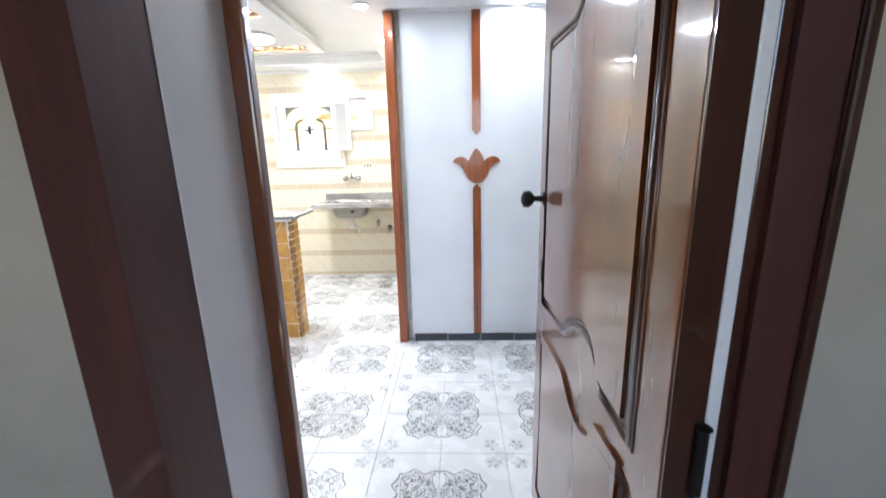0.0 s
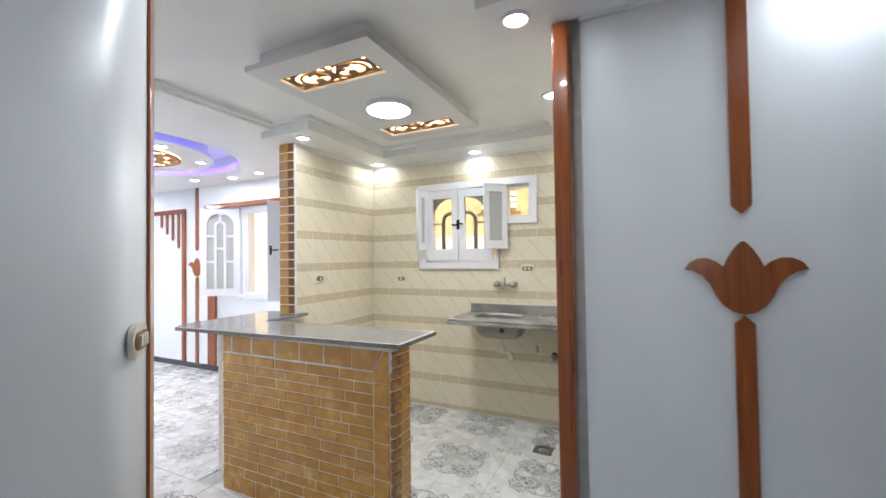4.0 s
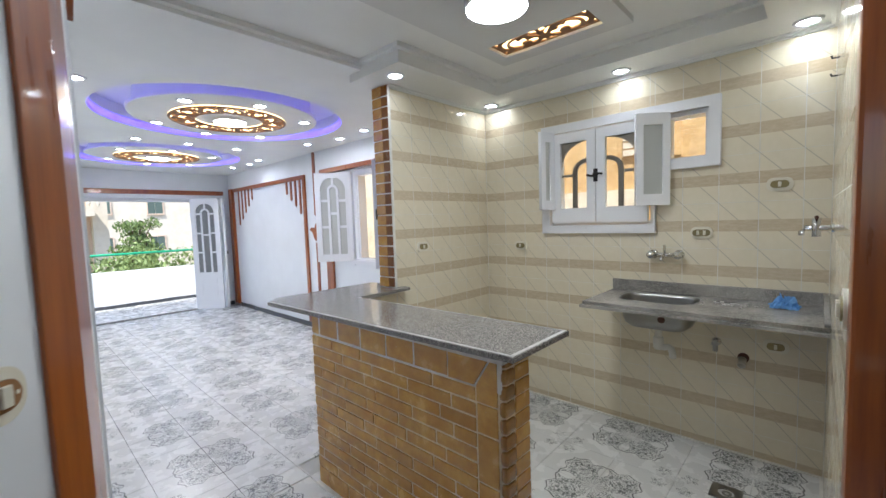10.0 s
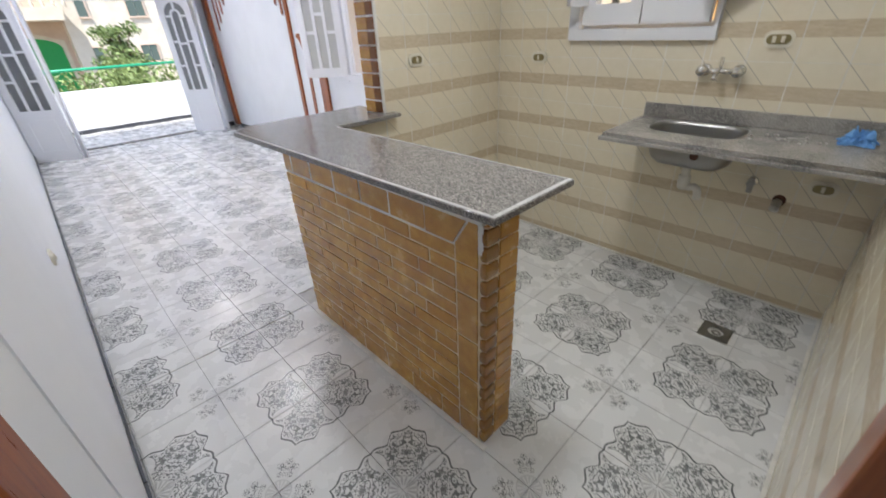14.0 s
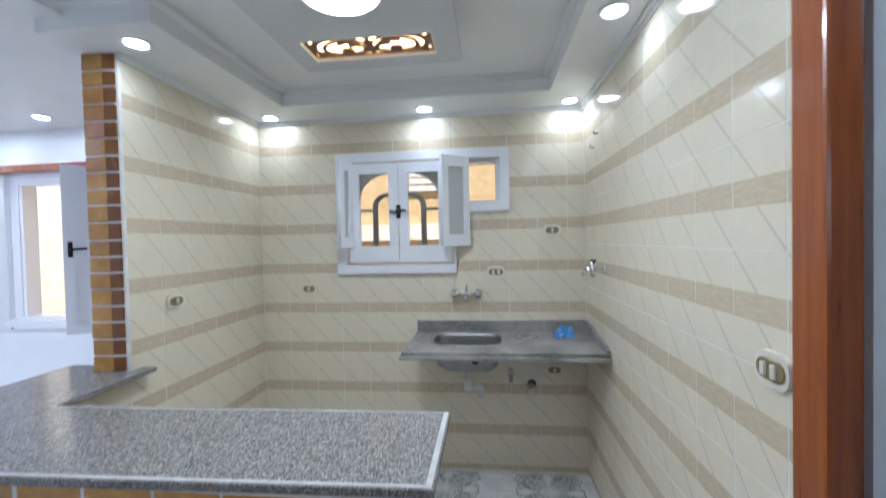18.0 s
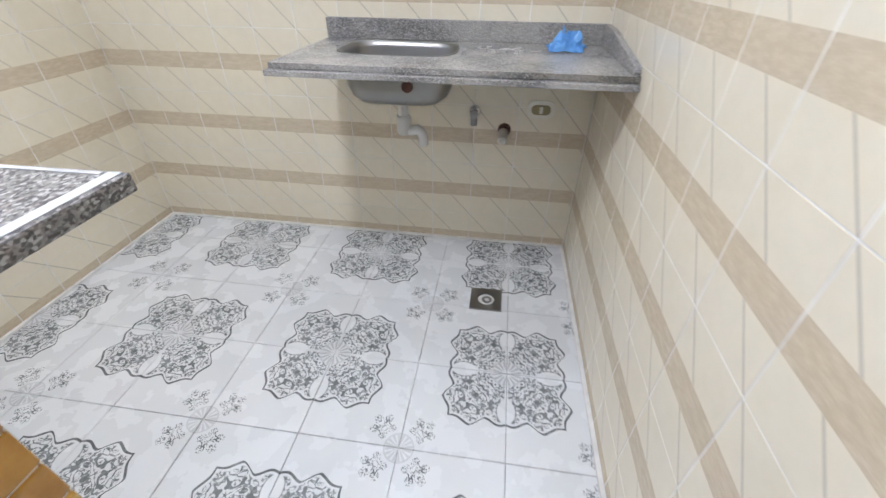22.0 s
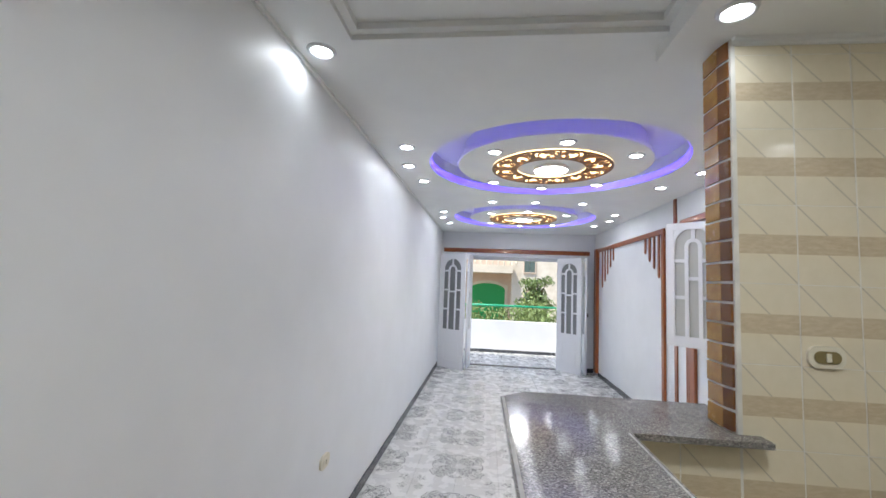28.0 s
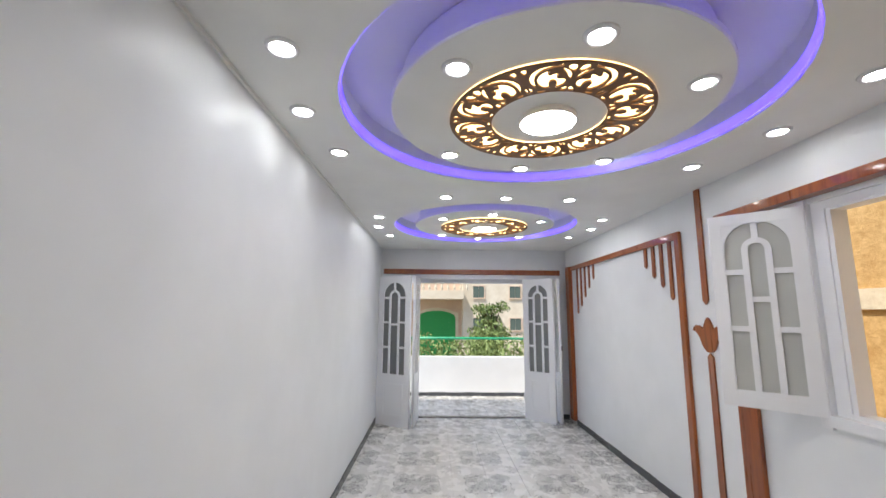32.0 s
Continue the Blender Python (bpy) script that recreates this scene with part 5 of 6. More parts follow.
for a, b in zip(sr, sr[1:]):
    n = len(a)
    for i in range(n):
        j = (i + 1) % n
        if len(b) == 1:
            sb.faces.new((a[i], a[j], b[0]))
        else:
            sb.faces.new((a[i], a[j], b[j], b[i]))
so = part("bowl", sb, M_STEEL, sink, smooth=True)
so.modifiers.new("thick", "SOLIDIFY").thickness = 0.002
part("drain_ring", lathe([(0.028, -0.178), (0.040, -0.1785), (0.040, -0.1805), (0.028, -0.1805)], 20, m=pose(0, 0, 0)), M_CHROME, sink)
part("overflow_plug", lathe([(0, 0), (0.020, 0), (0.020, 0.012), (0, 0.014)], 14, m=pose(0.05, -0.129, -0.10, 90)), M_RUST, sink, "rusty overflow plug")
part("rust_spot", lathe([(0, 0), (0.017, 0), (0.017, 0.005), (0, 0.006)], 14, m=pose(0.135, -0.109, -0.10, 90)), M_RUST, sink, "rusty stain")
trap = thing("drain_trap", (-1.42, 4.735, 0.0), "white plastic sink drain trap", "drain pipe")
part("tail_pipe", lathe([(0, SINKZ - 0.184), (0.036, SINKZ - 0.184), (0.036, SINKZ - 0.196), (0.021, SINKZ - 0.202), (0.021, SINKZ - 0.242), (0, SINKZ - 0.242)], 16), M_PVC, trap)
part("trap_body", lathe([(0, SINKZ - 0.240), (0.026, SINKZ - 0.240), (0.030, SINKZ - 0.246), (0.029, SINKZ - 0.305), (0.022, SINKZ - 0.318), (0, SINKZ - 0.320)], 18), M_PVC, trap, smooth=True)
part("bend", tube([(0.0, 0, SINKZ - 0.298), (0.034, 0, SINKZ - 0.302), (0.056, 0, SINKZ - 0.296), (0.070, 0.002, SINKZ - 0.306), (0.077, 0.004, SINKZ - 0.330), (0.079, 0.006, SINKZ - 0.360)], 0.020, None, 12), M_PVC, trap, smooth=True)
part("pipe_mouth", lathe([(0, -0.001), (0.0165, -0.001), (0.0165, 0.001), (0, 0.001)], 14, m=pose(0.079, 0.006, SINKZ - 0.361)), M_RUST, trap, "brown stained pipe mouth")
tap = thing("wall_tap", (-1.43, KB - 0.001, 1.195), "chrome wall-mounted mixer tap above the sink", "tap")
part("bridge", tube([(-0.075, -0.045, 0), (0.075, -0.045, 0)], 0.013, None, 12), M_CHROME, tap, smooth=True)
for s in (-1, 1):
    part("rosette", lathe([(0, 0), (0.030, 0), (0.026, 0.010), (0.013, 0.016), (0.013, 0.045), (0, 0.047)], 18, m=pose(s * 0.075, 0, 0, 90)), M_CHROME, tap, smooth=True)
    part("valve_knob", lathe([(0, 0), (0.020, 0.002), (0.026, 0.014), (0.022, 0.030), (0, 0.034)], 16, m=pose(s * 0.078, -0.045, 0, 90)), M_CHROME, tap, smooth=True)
part("lever", tube([(0, -0.045, 0.01), (0, -0.05, 0.03), (0.002, -0.055, 0.065)], 0.009), M_CHROME, tap)
part("spout", tube([(0, -0.05, 0), (0.0, -0.08, -0.004), (0, -0.12, -0.02), (0, -0.125, -0.03)], 0.010, None, 10), M_CHROME, tap, smooth=True)
rag = thing("crumpled_film", (-0.83, 4.79, SINKZ), "crumpled blue plastic film on the counter", "plastic film")
rb = bmesh.new()
bmesh.ops.create_grid(rb, x_segments=26, y_segments=22, size=1.0)
for v in rb.verts:
    q = v.co.copy()
    hump = max(0.0, 1.0 - 0.9 * (q.x * q.x * 0.8 + q.y * q.y))
    fold = abs(noise.noise(q * 2.6)) * 1.3 + abs(noise.noise(q * 6.0 + Vector((3, 1, 0)))) * 0.7
    v.co = Vector((0.060 * q.x + 0.022 * noise.noise(q * 4.0), 0.042 * q.y + 0.020 * noise.noise(q * 4.0 + Vector((7, 2, 0))), 0.002 + hump * (0.026 + 0.055 * fold)))
part("film", rb, M_BLUE, rag)
mess = thing("mortar_crumbs", (-1.06, 4.74, SINKZ), "scattered pale mortar crumbs on the granite counter", "crumbs")
mb = bmesh.new()
for i in range(26):
    r = rnd.uniform(0.004, 0.012)
    box(mb, *(lambda x, y: (x, x + r * rnd.uniform(1, 2.4), y, y + r * 1.4, 0.0, r * 0.7))(rnd.gauss(0, 0.055), rnd.gauss(0, 0.035)))
tagged(part("crumbs", mb, M_DUST, mess), kind="stuff")

# pipes on the walls
vs = thing("stop_valve", (-1.15, KB - 0.001, 0.67), "dull chrome water stop valve under the sink", "valve")
part("rosette", lathe([(0, 0), (0.026, 0), (0.022, 0.008), (0.012, 0.012), (0.012, 0.04), (0, 0.042)], 16, m=pose(0, 0, 0, 90)), M_CHROME, vs)
part("valve_body", tube([(0, -0.04, 0.016), (0, -0.04, -0.050)], 0.014, None, 10), M_STEEL, vs, smooth=True)
part("valve_knob", lathe([(0, 0), (0.016, 0.0), (0.018, 0.016), (0, 0.020)], 12, m=pose(0, -0.046, 0, 90)), M_STEEL, vs)
stub = thing("drain_stub", (-1.02, KB - 0.001, 0.59), "white pipe stub in a rough dark wall hole", "drain pipe")
part("hole_rim", lathe([(0, 0.001), (0.026, 0.001), (0.029, 0.003), (0, 0.004)], 14, m=pose(0.004, 0, 0.006, 90)), M_RUST, stub, "rough brown wall hole")
part("pipe_end", lathe([(0.015, 0), (0.020, 0), (0.020, 0.055), (0.022, 0.058), (0.015, 0.058), (0.015, 0)], 16, m=pose(0, -0.002, -0.004, 115)), M_PVC, stub, smooth=True)
bib = thing("wall_spigot", (KR + 0.001, 4.53, 1.375), "dull chrome spigot on the tiled side wall", "tap")
part("rosette", lathe([(0, 0), (0.024, 0), (0.020, 0.008), (0.011, 0.012), (0.011, 0.055), (0, 0.057)], 16, m=pose(0, 0, 0, 0, -90)), M_CHROME, bib)
part("valve_body", tube([(-0.058, 0, 0.040), (-0.058, 0, -0.042)], 0.016, None, 12), M_CHROME, bib, smooth=True)
part("nozzle", tube([(-0.050, 0, 0), (-0.095, 0, 0), (-0.108, 0, -0.02), (-0.108, 0, -0.035)], 0.012, None, 10), M_CHROME, bib, smooth=True)
part("handle", tube([(-0.058, -0.032, 0.046), (-0.058, 0.032, 0.046)], 0.008), M_RUST, bib, "brown handle")
for y, z in ((4.70, 2.07), (4.62, 2.13)):
    nl = thing("wall_hook", (KR + 0.001, y, z), "small dark screw hook in the tiled wall", "hook", "screw hooks")
    part("hook_body", tube([(0, 0, 0), (-0.022, 0, 0), (-0.026, 0, 0.012)], 0.004), M_IRON, nl)


# ---- switches and sockets ----
def rounded(w, h, r, n=6):
    p = []
    for cx, cy, a in ((w / 2 - r, h / 2 - r, 0), (-w / 2 + r, h / 2 - r, 90), (-w / 2 + r, -h / 2 + r, 180), (w / 2 - r, -h / 2 + r, 270)):
        p += arc(cx, cy, r, a, a + 90, n)
    return p


def wall_plate(name, at, rz, w, h, count, label, category, insert, group, keys="rocker"):
    t = thing(name, at, label, category, group, rz)
    part("plate", plate(rounded(w, h, h * 0.42), [], 0.012, M_PLATE, pose(0, -0.006, 0) @ UPRIGHT), M_PLATE, t)
    part("bezel", plate(rounded(w * (0.82 if count > 1 else 0.70), h * 0.56, h * 0.275), [], 0.005, insert, pose(0, -0.0135, 0) @ UPRIGHT), insert, t)
    kw = 0.0145 if count > 1 else 0.014
    for i in range(count):
        cx = (i - (count - 1) / 2) * w * (0.19 if count > 2 else 0.30)
        part(keys, bx(cx - kw / 2, cx + kw / 2, -0.022, -0.0155, -h * 0.19, h * 0.19, bevel=0.002), M_PLATE, t, "cream key")
    if count > 2:
        part("indicator", bx(w * 0.325, w * 0.365, -0.0175, -0.0155, -0.0025, 0.0025), M_PLATE, t, "small pale indicator")
    return t


wall_plate("light_switch", (-1.482, 1.9985, 1.250), 138.7, 0.118, 0.076, 3, "three-key light switch in a brown bezel on cream plate", "light switch", M_BROWNP, "light switches")
wall_plate("light_switch", (KR, 3.216, 1.25), -90, 0.108, 0.080, 2, "two-key switch in a bronze bezel on cream plate", "light switch", M_BRONZE, "light switches")
SOCK = "single socket in a bronze bezel on cream plate"
for at, rz, n in (((-0.87, KB, 1.60), 0, 1), ((-1.235, KB, 1.335), 0, 2), ((-2.52, KB, 1.235), 0, 1), ((-0.87, KB, 0.69), 0, 1), ((KL, 4.13, 1.275), 90, 1), ((-3.55, LW, 0.49), 180, 1)):
    wall_plate("wall_socket", at, rz, 0.115, 0.072, n, SOCK if n == 1 else "double socket in a bronze bezel on cream plate", "wall socket", M_BRONZE if at[1] != LW else M_PLATE, "wall sockets", "socket_face")

# floor drain and rubble by the bar
fd = thing("floor_drain", (-1.03, 4.478, 0), "square dull metal floor drain with round hole", "floor drain")
part("drain_plate", plate(rect(-0.068, 0.068, -0.068, 0.068), [arc(0, 0, 0.036, 0, 340, 17)], 0.006, M_STEEL, pose(0, 0, 0.002)), M_STEEL, fd)
part("drain_cup", lathe([(0.036, 0.004), (0.036, -0.006), (0, -0.006)], 18), M_IRON, fd)
part("inner_cap", lathe([(0.010, 0.003), (0.022, 0.004), (0.022, 0.0), (0.010, 0.0)], 14, m=pose(0.004, 0.0, -0.002)), M_STEEL, fd)
deb = thing("rubble_heap", (-2.70, 3.47, 0), "small heap of mortar dust and torn plastic on the floor", "rubble")
db = bmesh.new()
for i in range(90):
    r = rnd.uniform(0.006, 0.024)
    x, y = abs(rnd.gauss(0, 0.13)) - 0.13, abs(rnd.gauss(0, 0.09)) - 0.13
    g = bmesh.ops.create_icosphere(db, subdivisions=1, radius=r)
    for v in g["verts"]:
        v.co = Vector((v.co.x * rnd.uniform(.7, 1.3) + x, v.co.y + y, abs(v.co.z) * 0.7))
tagged(part("mortar_dust", db, M_DUST, deb), kind="stuff")
dk = bmesh.new()
for i in range(26):
    r = rnd.uniform(0.010, 0.030)
    x, y = rnd.gauss(-0.09, 0.05), rnd.gauss(-0.08, 0.045)
    g = bmesh.ops.create_icosphere(dk, subdivisions=1, radius=r)
    for v in g["verts"]:
        v.co = Vector((v.co.x * rnd.uniform(.7, 1.6) + x, max(-0.15, v.co.y + y), abs(v.co.z) * 0.8))
tagged(part("dark_scraps", dk, M_SKIRT, deb, "dark scraps of broken tile"), kind="stuff")
fb = bmesh.new()
g = bmesh.ops.create_grid(fb, x_segments=10, y_segments=8, size=0.07)
for v in fb.verts:
    v.co = Vector((v.co.x + 0.05, v.co.y * 0.8 + 0.0, 0.02 + 0.025 * (noise.noise(v.co * 30) + 0.6)))
part("torn_film", fb, M_PVC, deb, "crumpled pale plastic")

# ---- balcony and outside ----
setting("floor_balcony", bx(-10.5, -9.17, 1.2, 5.9, -0.2, -0.008), M_FGROUT, "balcony slab under patterned tiles", "floor")
setting("balcony_parapet", bx(-10.64, -10.48, 1.2, 5.9, -0.2, 0.69, bevel=0.006), M_WALL, "white painted balcony parapet", "parapet")
setting("balcony_side_wall", boxes((-10.479, -9.121, 1.2, 1.35, 0, 0.69), (-10.479, -9.121, 5.75, 5.9, 0, 2.9)), M_WALL, "white balcony side walls", "wall")
rail = thing("balcony_rail", (0, 0, 0), "green painted metal balcony rail", "railing")
part("top_bar", tube([(-10.56, 1.25, 1.02), (-10.56, 5.75, 1.02)], 0.024, None, 10), M_RAIL, rail, smooth=True)
for y in (1.30, 2.35, 4.95, 5.70):
    part("post", tube([(-10.56, y, 0.68), (-10.56, y, 1.01)], 0.012), M_RAIL, rail)


def leaves(bm, c, rx, ry, rz, n, size, r):
    for _ in range(n):
        while True:
            q = Vector((r.uniform(-1, 1), r.uniform(-1, 1), r.uniform(-1, 1)))
            if 0.25 < q.length < 1 and noise.noise(q * 2.3 + Vector(c)) > -0.18:
                break
        p = Vector((c[0] + q.x * rx, c[1] + q.y * ry, c[2] + q.z * rz))
        e = Euler((r.uniform(0, 6.3), r.uniform(0, 6.3), r.uniform(0, 6.3))).to_matrix()
        s = size * r.uniform(0.6, 1.3)
        bm.faces.new([bm.verts.new(p + e @ Vector(v)) for v in ((-s, 0, 0), (0, -0.45 * s, 0.12 * s), (s, 0, 0), (0, 0.45 * s, 0.12 * s))])


lr = random.Random(9)
hedge = thing("hedge", (0, 0, 0), "dense green climbing hedge outside the balcony", "hedge")
hb = bmesh.new()
for i in range(16):
    leaves(hb, (-11.55 - 0.25 * (i % 3), 0.6 + 0.42 * i, 0.40 + 0.16 * lr.random()), 0.45, 0.45, 0.52, 330, 0.050, lr)
part("foliage", hb, M_LEAF2, hedge)
sb2 = bmesh.new()
for i in range(8):
    tube([(-11.7, 0.8 + 0.8 * i, -3.2), (-11.7, 0.8 + 0.8 * i + 0.1, -1.0), (-11.65, 0.7 + 0.8 * i, 0.5)], 0.04, sb2)
part("stems", sb2, M_BARK, hedge)


def tree(at, h, crown, seed, mat, label):
    r = random.Random(seed)
    t = thing("tree", at, label, "tree", "garden trees")
    tb = bmesh.new()
    tube([(0, 0, 0), (0.05, 0.02, h * 0.3), (0.0, 0.1, h * 0.6), (0.1, 0.0, h * 0.9)], 0.09, tb)
    cb = bmesh.new()
    for i in range(24):
        a = r.uniform(0, 6.28)
        z = h * r.uniform(0.62, 1.02)
        d = crown * r.uniform(0.15, 1.0) * (1.25 - 0.5 * z / h)
        e = Vector((math.cos(a) * d, math.sin(a) * d, z + r.uniform(0.0, 0.3)))
        tube([(0, 0.05, z * 0.80), tuple(e * 0.5 + Vector((0, 0, z * 0.44))), tuple(e)], 0.018, tb, 6)
        leaves(cb, tuple(e), crown * 0.40, crown * 0.40, crown * 0.30, 105, 0.06, r)
    part("trunk", tb, M_BARK, t)
    part("crown", cb, mat, t)


tree((-15.5, 4.7, -3.2), 4.75, 0.62, 3, M_LEAF, "slender green garden tree")
tree((-16.5, 7.2, -3.2), 4.0, 0.9, 5, M_LEAF2, "pale green bushy garden tree")
tree((-14.5, 4.3, -3.2), 3.9, 0.7, 8, M_LEAF2, "low light green shrub tree")


def far_window(parent, x, y0, y1, z0, z1, mat, frame_mat):
    w = part("window", boxes((x, x + 0.08, y0 - 0.08, y0, z0, z1), (x, x + 0.08, y1, y1 + 0.08, z0, z1), (x, x + 0.08, y0 - 0.08, y1 + 0.08, z1, z1 + 0.08), (x, x + 0.14, y0 - 0.1, y1 + 0.1, z0 - 0.1, z0)), frame_mat, parent)
    for a, b in ((y0, (y0 + y1) / 2 - 0.015), ((y0 + y1) / 2 + 0.015, y1)):
        part("shutter", bx(x - 0.03, x + 0.04, a, b, z0, z1), mat, w, "grey green wooden shutter")


# pink house with a balcony over a green arched door
ha_ = thing("house_pink", (-19.5, 0, -3.2), "pink plastered house with balcony and green arched door", "house")
Z = 3.2
part("wall", boxes((-4, 0, -14, 4.08, 0, 9.0)), M_PINK, ha_)
part("pilaster", bx(0, 0.55, 4.08, 4.50, 0, 9.0), M_PALE, ha_)
part("balcony_slab", bx(0, 1.2, -8, 4.08, Z + 1.99, Z + 2.32), M_PALE, ha_)
part("balcony_upper_rail", bx(1.1, 1.2, -8, 4.08, Z + 2.66, Z + 2.75), M_PALE, ha_)
for i in range(30):
    part("baluster", lathe([(0.03, Z + 2.32), (0.06, Z + 2.42), (0.03, Z + 2.53), (0.045, Z + 2.66)], 6, m=pose(1.15, 4.2 - 0.24 * i, 0)), M_PALE, ha_)
part("roof_edge", bx(-4, 1.3, -14, 4.8, 9.0, 9.25), M_PALE, ha_)
ad = [(2.30, Z - 0.9), (3.82, Z - 0.9), (3.82, Z + 1.26), *[(3.06 + 0.76 * math.cos(radians(a)), Z + 1.26 + 0.29 * math.sin(radians(a))) for a in range(10, 180, 10)], (2.30, Z + 1.26)]
TURN_X = Matrix(((0, 0, 1, 0), (1, 0, 0, 0), (0, 1, 0, 0), (0, 0, 0, 1)))
gd = part("arched_door", plate(ad, [], 0.10, M_GREEN, pose(0.05, 0, 0) @ TURN_X), M_GREEN, ha_, "green painted arched shutter door")
for yy in (2.56, 2.81, 3.06, 3.31, 3.56):
    part("door_board", bx(0.10, 0.12, yy - 0.012, yy + 0.012, Z - 0.9, Z + 1.36), M_GREEN, gd)
part("arch_surround", plate([(y if abs(y - 3.06) < 0.7 else (2.18 if y < 3.06 else 3.94), z + (0.12 if z > Z + 1.2 else 0)) for y, z in ad], [ad], 0.07, M_PALE, pose(0.036, 0, 0) @ TURN_X), M_PALE, ha_)
hb2 = thing("house_pale", (-40, 0, -3.2), "pale plastered apartment house behind garden trees", "house")
part("wall", boxes((-4, 0, 5.2, 26, 0, 14.0)), M_PALE, hb2)
part("roof_edge", bx(-4, 0.3, 5.1, 26.1, 14.0, 14.3), M_PINK, hb2)
for y in (6.5, 9.85, 13.2, 16.6):
    for z in (Z - 0.10, Z + 2.80, Z + 5.7):
        far_window(hb2, 0, y, y + 1.0, z, z + 1.05, M_SHUT, M_PINK)

# ochre stone neighbour across the narrow light well
nb = thing("house_ochre", (0, 6.75, -3.2), "ochre rough stone house with pale bands close by", "house")
part("wall", boxes((-12.0, 3.0, 0, 3.0, 0, 9.0)), M_OCHRE, nb)
part("stone_band", bx(-12.0, 3.0, -0.03, 0, 3.2 + 1.56, 3.2 + 1.74), M_BAND, nb)
part("stone_band", bx(-12.0, 3.0, -0.03, 0, 3.2 + 4.3, 3.2 + 4.5), M_BAND, nb)
part("corner_pilaster", bx(-7.2, -6.42, -0.035, 0, 0, 9.0), M_BAND, nb)
part("drain_pipe", tube([(-1.02, -0.06, 0.3), (-1.02, -0.06, 8.8)], 0.045), M_OCHRE, nb)
wv = part("window", boxes((-7.95, -7.25, -0.02, 0.0, 3.2 + 0.9, 3.2 + 2.2)), M_BAND, nb)
part("shutter", bx(-7.9, -7.3, -0.05, -0.02, 3.2 + 0.95, 3.2 + 2.15), M_TRIM, wv, "red brown wooden shutter")
wv = part("window", boxes((-2.36, -1.74, -0.02, 0.0, 3.2 + 2.05, 3.2 + 3.3)), M_OCHRE, nb)
for i in range(14):
    part("slat", bx(-2.30, -1.80, -0.045, -0.02, 3.2 + 2.1 + 0.08 * i, 3.2 + 2.16 + 0.08 * i), M_BAND, wv)


# ---- tile pieces ----
floor_ob = bpy.data.objects["floor"]
TS, TJ = 0.32, 0.0022
OX, OY = -0.935, 2.82


def tile_mesh(name, x0, x1, y0, y1, mat, thick=0.008, bev=0.0012):
    """A thin tile with slightly rounded upper edges; its top lies at z = 0."""
    bm = bmesh.new()
    a = [bm.verts.new(q) for q in ((x0, y0, -thick), (x1, y0, -thick), (x1, y1, -thick), (x0, y1, -thick))]
    b = [bm.verts.new(q) for q in ((x0, y0, -bev), (x1, y0, -bev), (x1, y1, -bev), (x0, y1, -bev))]
    c = [bm.verts.new(q) for q in ((x0 + bev, y0 + bev, 0), (x1 - bev, y0 + bev, 0), (x1 - bev, y1 - bev, 0), (x0 + bev, y1 - bev, 0))]
    for lo, hi in ((a, b), (b, c)):
        for i in range(4):
            j = (i + 1) % 4
            bm.faces.new((lo[i], lo[j], hi[j], hi[i]))
    bm.faces.new(c)
    return mesh(name, bm, mat)


cache = {}


def floor_tile(x0, x1, y0, y1, parent):
    key = (round(x1 - x0, 4), round(y1 - y0, 4))
    if key not in cache:
        cache[key] = tile_mesh("floor_tile", TJ / 2, key[0] - TJ / 2, TJ / 2, key[1] - TJ / 2, M_FLOOR)
    ob = new("floor_tile", cache[key])
    ob.location = (x0, y0, rnd.uniform(-0.0006, 0.0))
    ob.parent = parent
    return ob


def lay(x0, x1, y0, y1, parent):
    i0, i1 = math.floor((x0 - OX) / TS), math.ceil((x1 - OX) / TS)
    j0, j1 = math.floor((y0 - OY) / TS), math.ceil((y1 - OY) / TS)
    for i in range(i0, i1):
        for j in range(j0, j1):
            a, b = max(x0, OX + i * TS), min(x1, OX + (i + 1) * TS)
            c, d = max(y0, OY + j * TS), min(y1, OY + (j + 1) * TS)
            if b - a > 0.01 and d - c > 0.01:
                floor_tile(a, b, c, d, parent)


lay(-9.13, KL - 0.15, LW, RW, floor_ob)
lay(KL - 0.15, KL, LW, BY0, floor_ob)
lay(KL, KR, LW, KB, floor_ob)
lay(-1.65, 0.27, 0.86, LW, floor_ob)
lay(KR, 0.27, LW, TW, floor_ob)
lay(0.27, 1.6, 2.13, TW, floor_ob)
lay(-10.48, -9.13, 1.35, 5.75, bpy.data.objects["floor_balcony"])

# wall tiles: 0.19 wide, 0.2725 high, band in the middle of each
WW, WH, Z0 = 0.19, 0.2725, 0.285
wcache = {}


def wall_tile(parent, m, u0, u1, v0, v1):
    """u along the wall and v up, from the tile's middle."""
    key = (round(u0, 3), round(u1, 3), round(v0, 3), round(v1, 3))
    if key not in wcache:
        me = tile_mesh("wall_tile", u0 + 0.0019, u1 - 0.0019, v0 + 0.0011, v1 - 0.0011, M_TILE, 0.0022, 0.0008)
        me.transform(UPRIGHT)
        wcache[key] = me
    ob = new("wall_tile", wcache[key])
    ob.matrix_basis = m
    ob.parent = parent


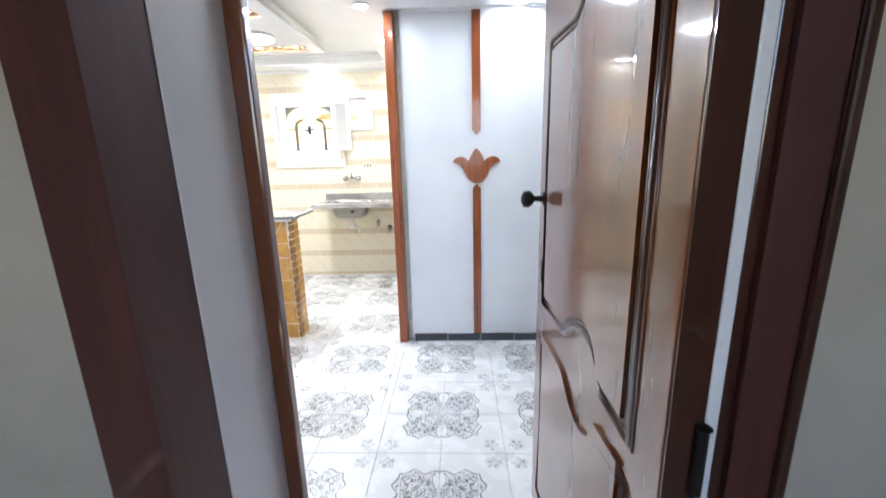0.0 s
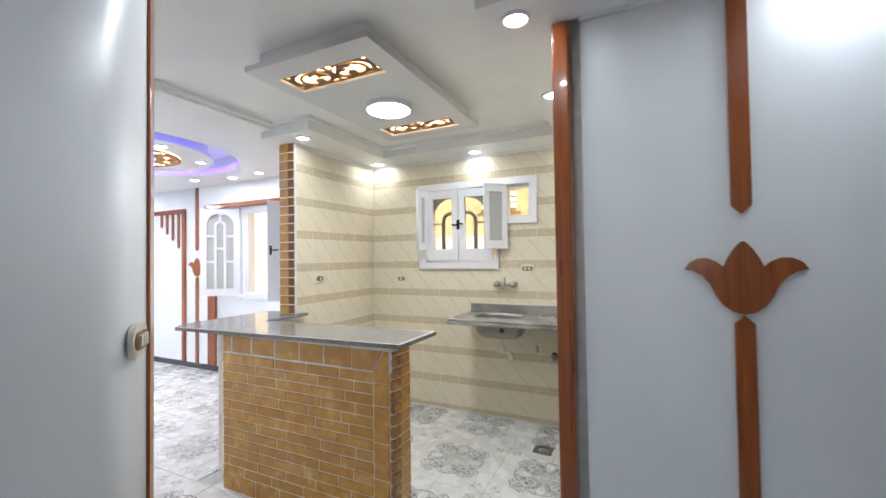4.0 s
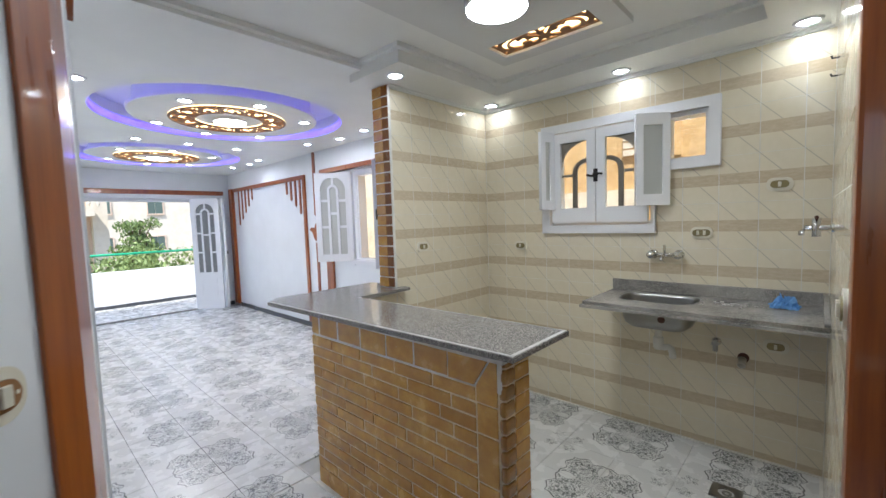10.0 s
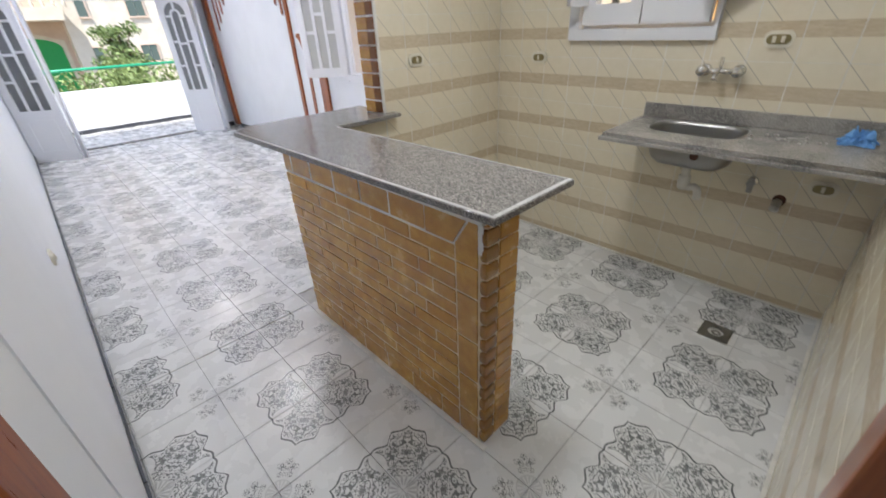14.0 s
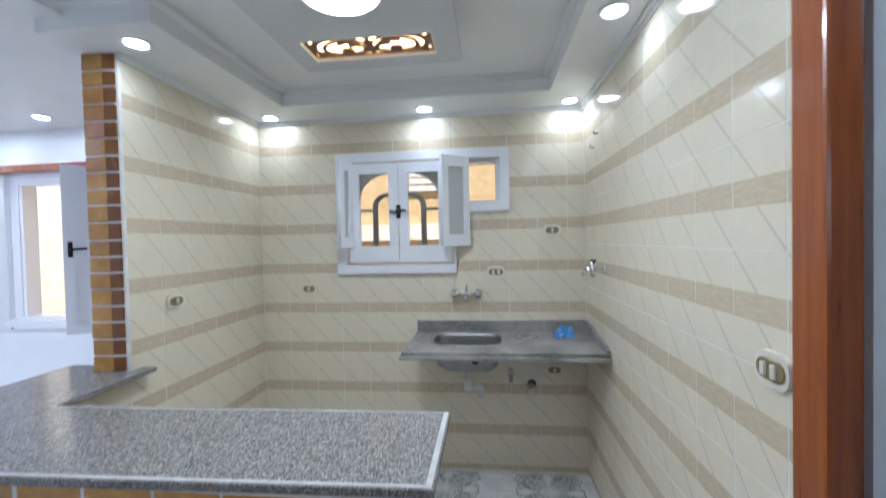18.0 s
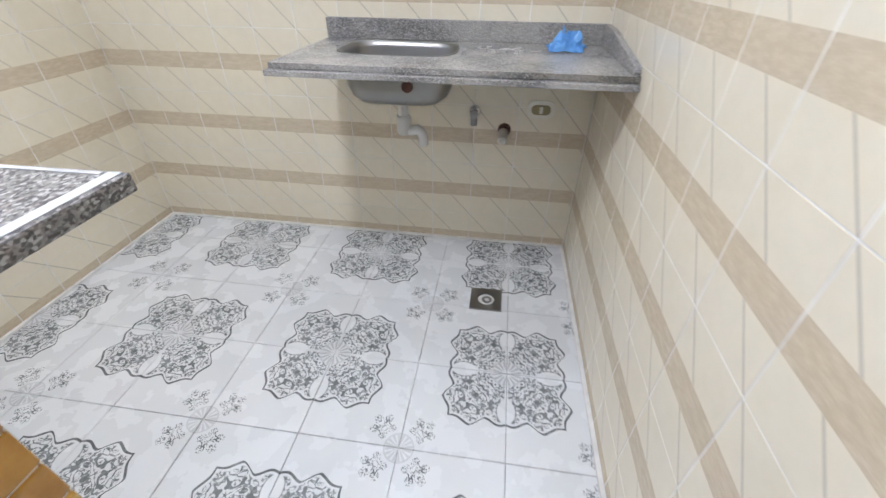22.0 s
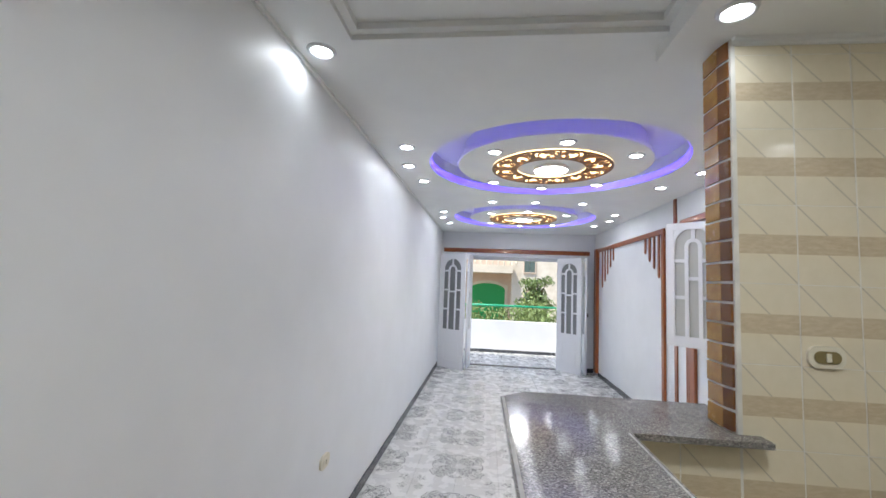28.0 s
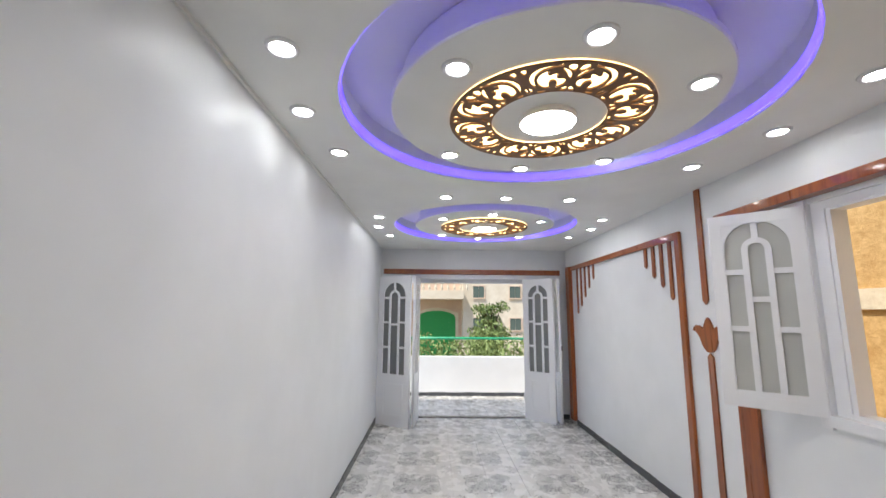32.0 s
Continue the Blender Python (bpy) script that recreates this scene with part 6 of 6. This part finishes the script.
def tile_wall(parent, origin, rz, length, first, z_top, gaps=()):
    """Tiles from origin along the wall's own x; first: width of the first cut tile; gaps: openings in (u0, u1, z0, z1)."""
    cuts = [0.0, first] if first > 0.001 else [0.0]
    while cuts[-1] < length - 1e-6:
        cuts.append(min(length, cuts[-1] + WW))
    for a, b in zip(cuts, cuts[1:]):
        if b - a < 0.012:
            continue
        # the print's middle lies where a whole tile would have it
        mid = (a + WW / 2) if (a > 0 or first < 0.001) else (b - WW / 2)
        k = -1
        while Z0 + WH * (k - 0.5) < z_top:
            zc = Z0 + WH * k
            lo, hi = max(0.0, zc - WH / 2), min(z_top, zc + WH / 2)
            pieces = [(a, b, lo, hi)]
            for g in gaps:
                nxt = []
                for p in pieces:
                    if p[1] <= g[0] or p[0] >= g[1] or p[3] <= g[2] or p[2] >= g[3]:
                        nxt.append(p)
                        continue
                    if p[0] < g[0]: nxt.append((p[0], g[0], p[2], p[3]))
                    if p[1] > g[1]: nxt.append((g[1], p[1], p[2], p[3]))
                    c, d = max(p[0], g[0]), min(p[1], g[1])
                    if p[2] < g[2]: nxt.append((c, d, p[2], g[2]))
                    if p[3] > g[3]: nxt.append((c, d, g[3], p[3]))
                pieces = nxt
            for p in pieces:
                if p[1] - p[0] > 0.012 and p[3] - p[2] > 0.012:
                    m = pose(*origin, 0, 0, rz) @ pose(mid, 0, zc)
                    wall_tile(parent, m, p[0] - mid, p[1] - mid, p[2] - zc, p[3] - zc)
            k += 1


WB = bpy.data.objects["wall_kitchen_back"]
tile_wall(WB, (KL, KB, 0), 0, KR - KL, 0.0, TILETOP, ((-2.29 - KL, -1.50 - KL, 1.345, 2.135), (-1.50 - KL, -1.15 - KL, 1.745, 2.135)))
tile_wall(bpy.data.objects["wall_kitchen_left"], (KL, 3.865, 0), 90, KB - 3.865, 0.005, TILETOP)
tile_wall(bpy.data.objects["wall_kitchen_left"], (KL, 3.32, 0), 90, 0.545, 0.165, 0.975)
tile_wall(bpy.data.objects["wall_kitchen_right"], (KR, KB - 0.001, 0), -90, KB - 3.160, 0.05, TILETOP)
tile_wall(bar, (BX1 - 0.004, BY1 + 0.001, 0), 180, BX1 - KL - 0.004, 0.0, BT - 0.002)
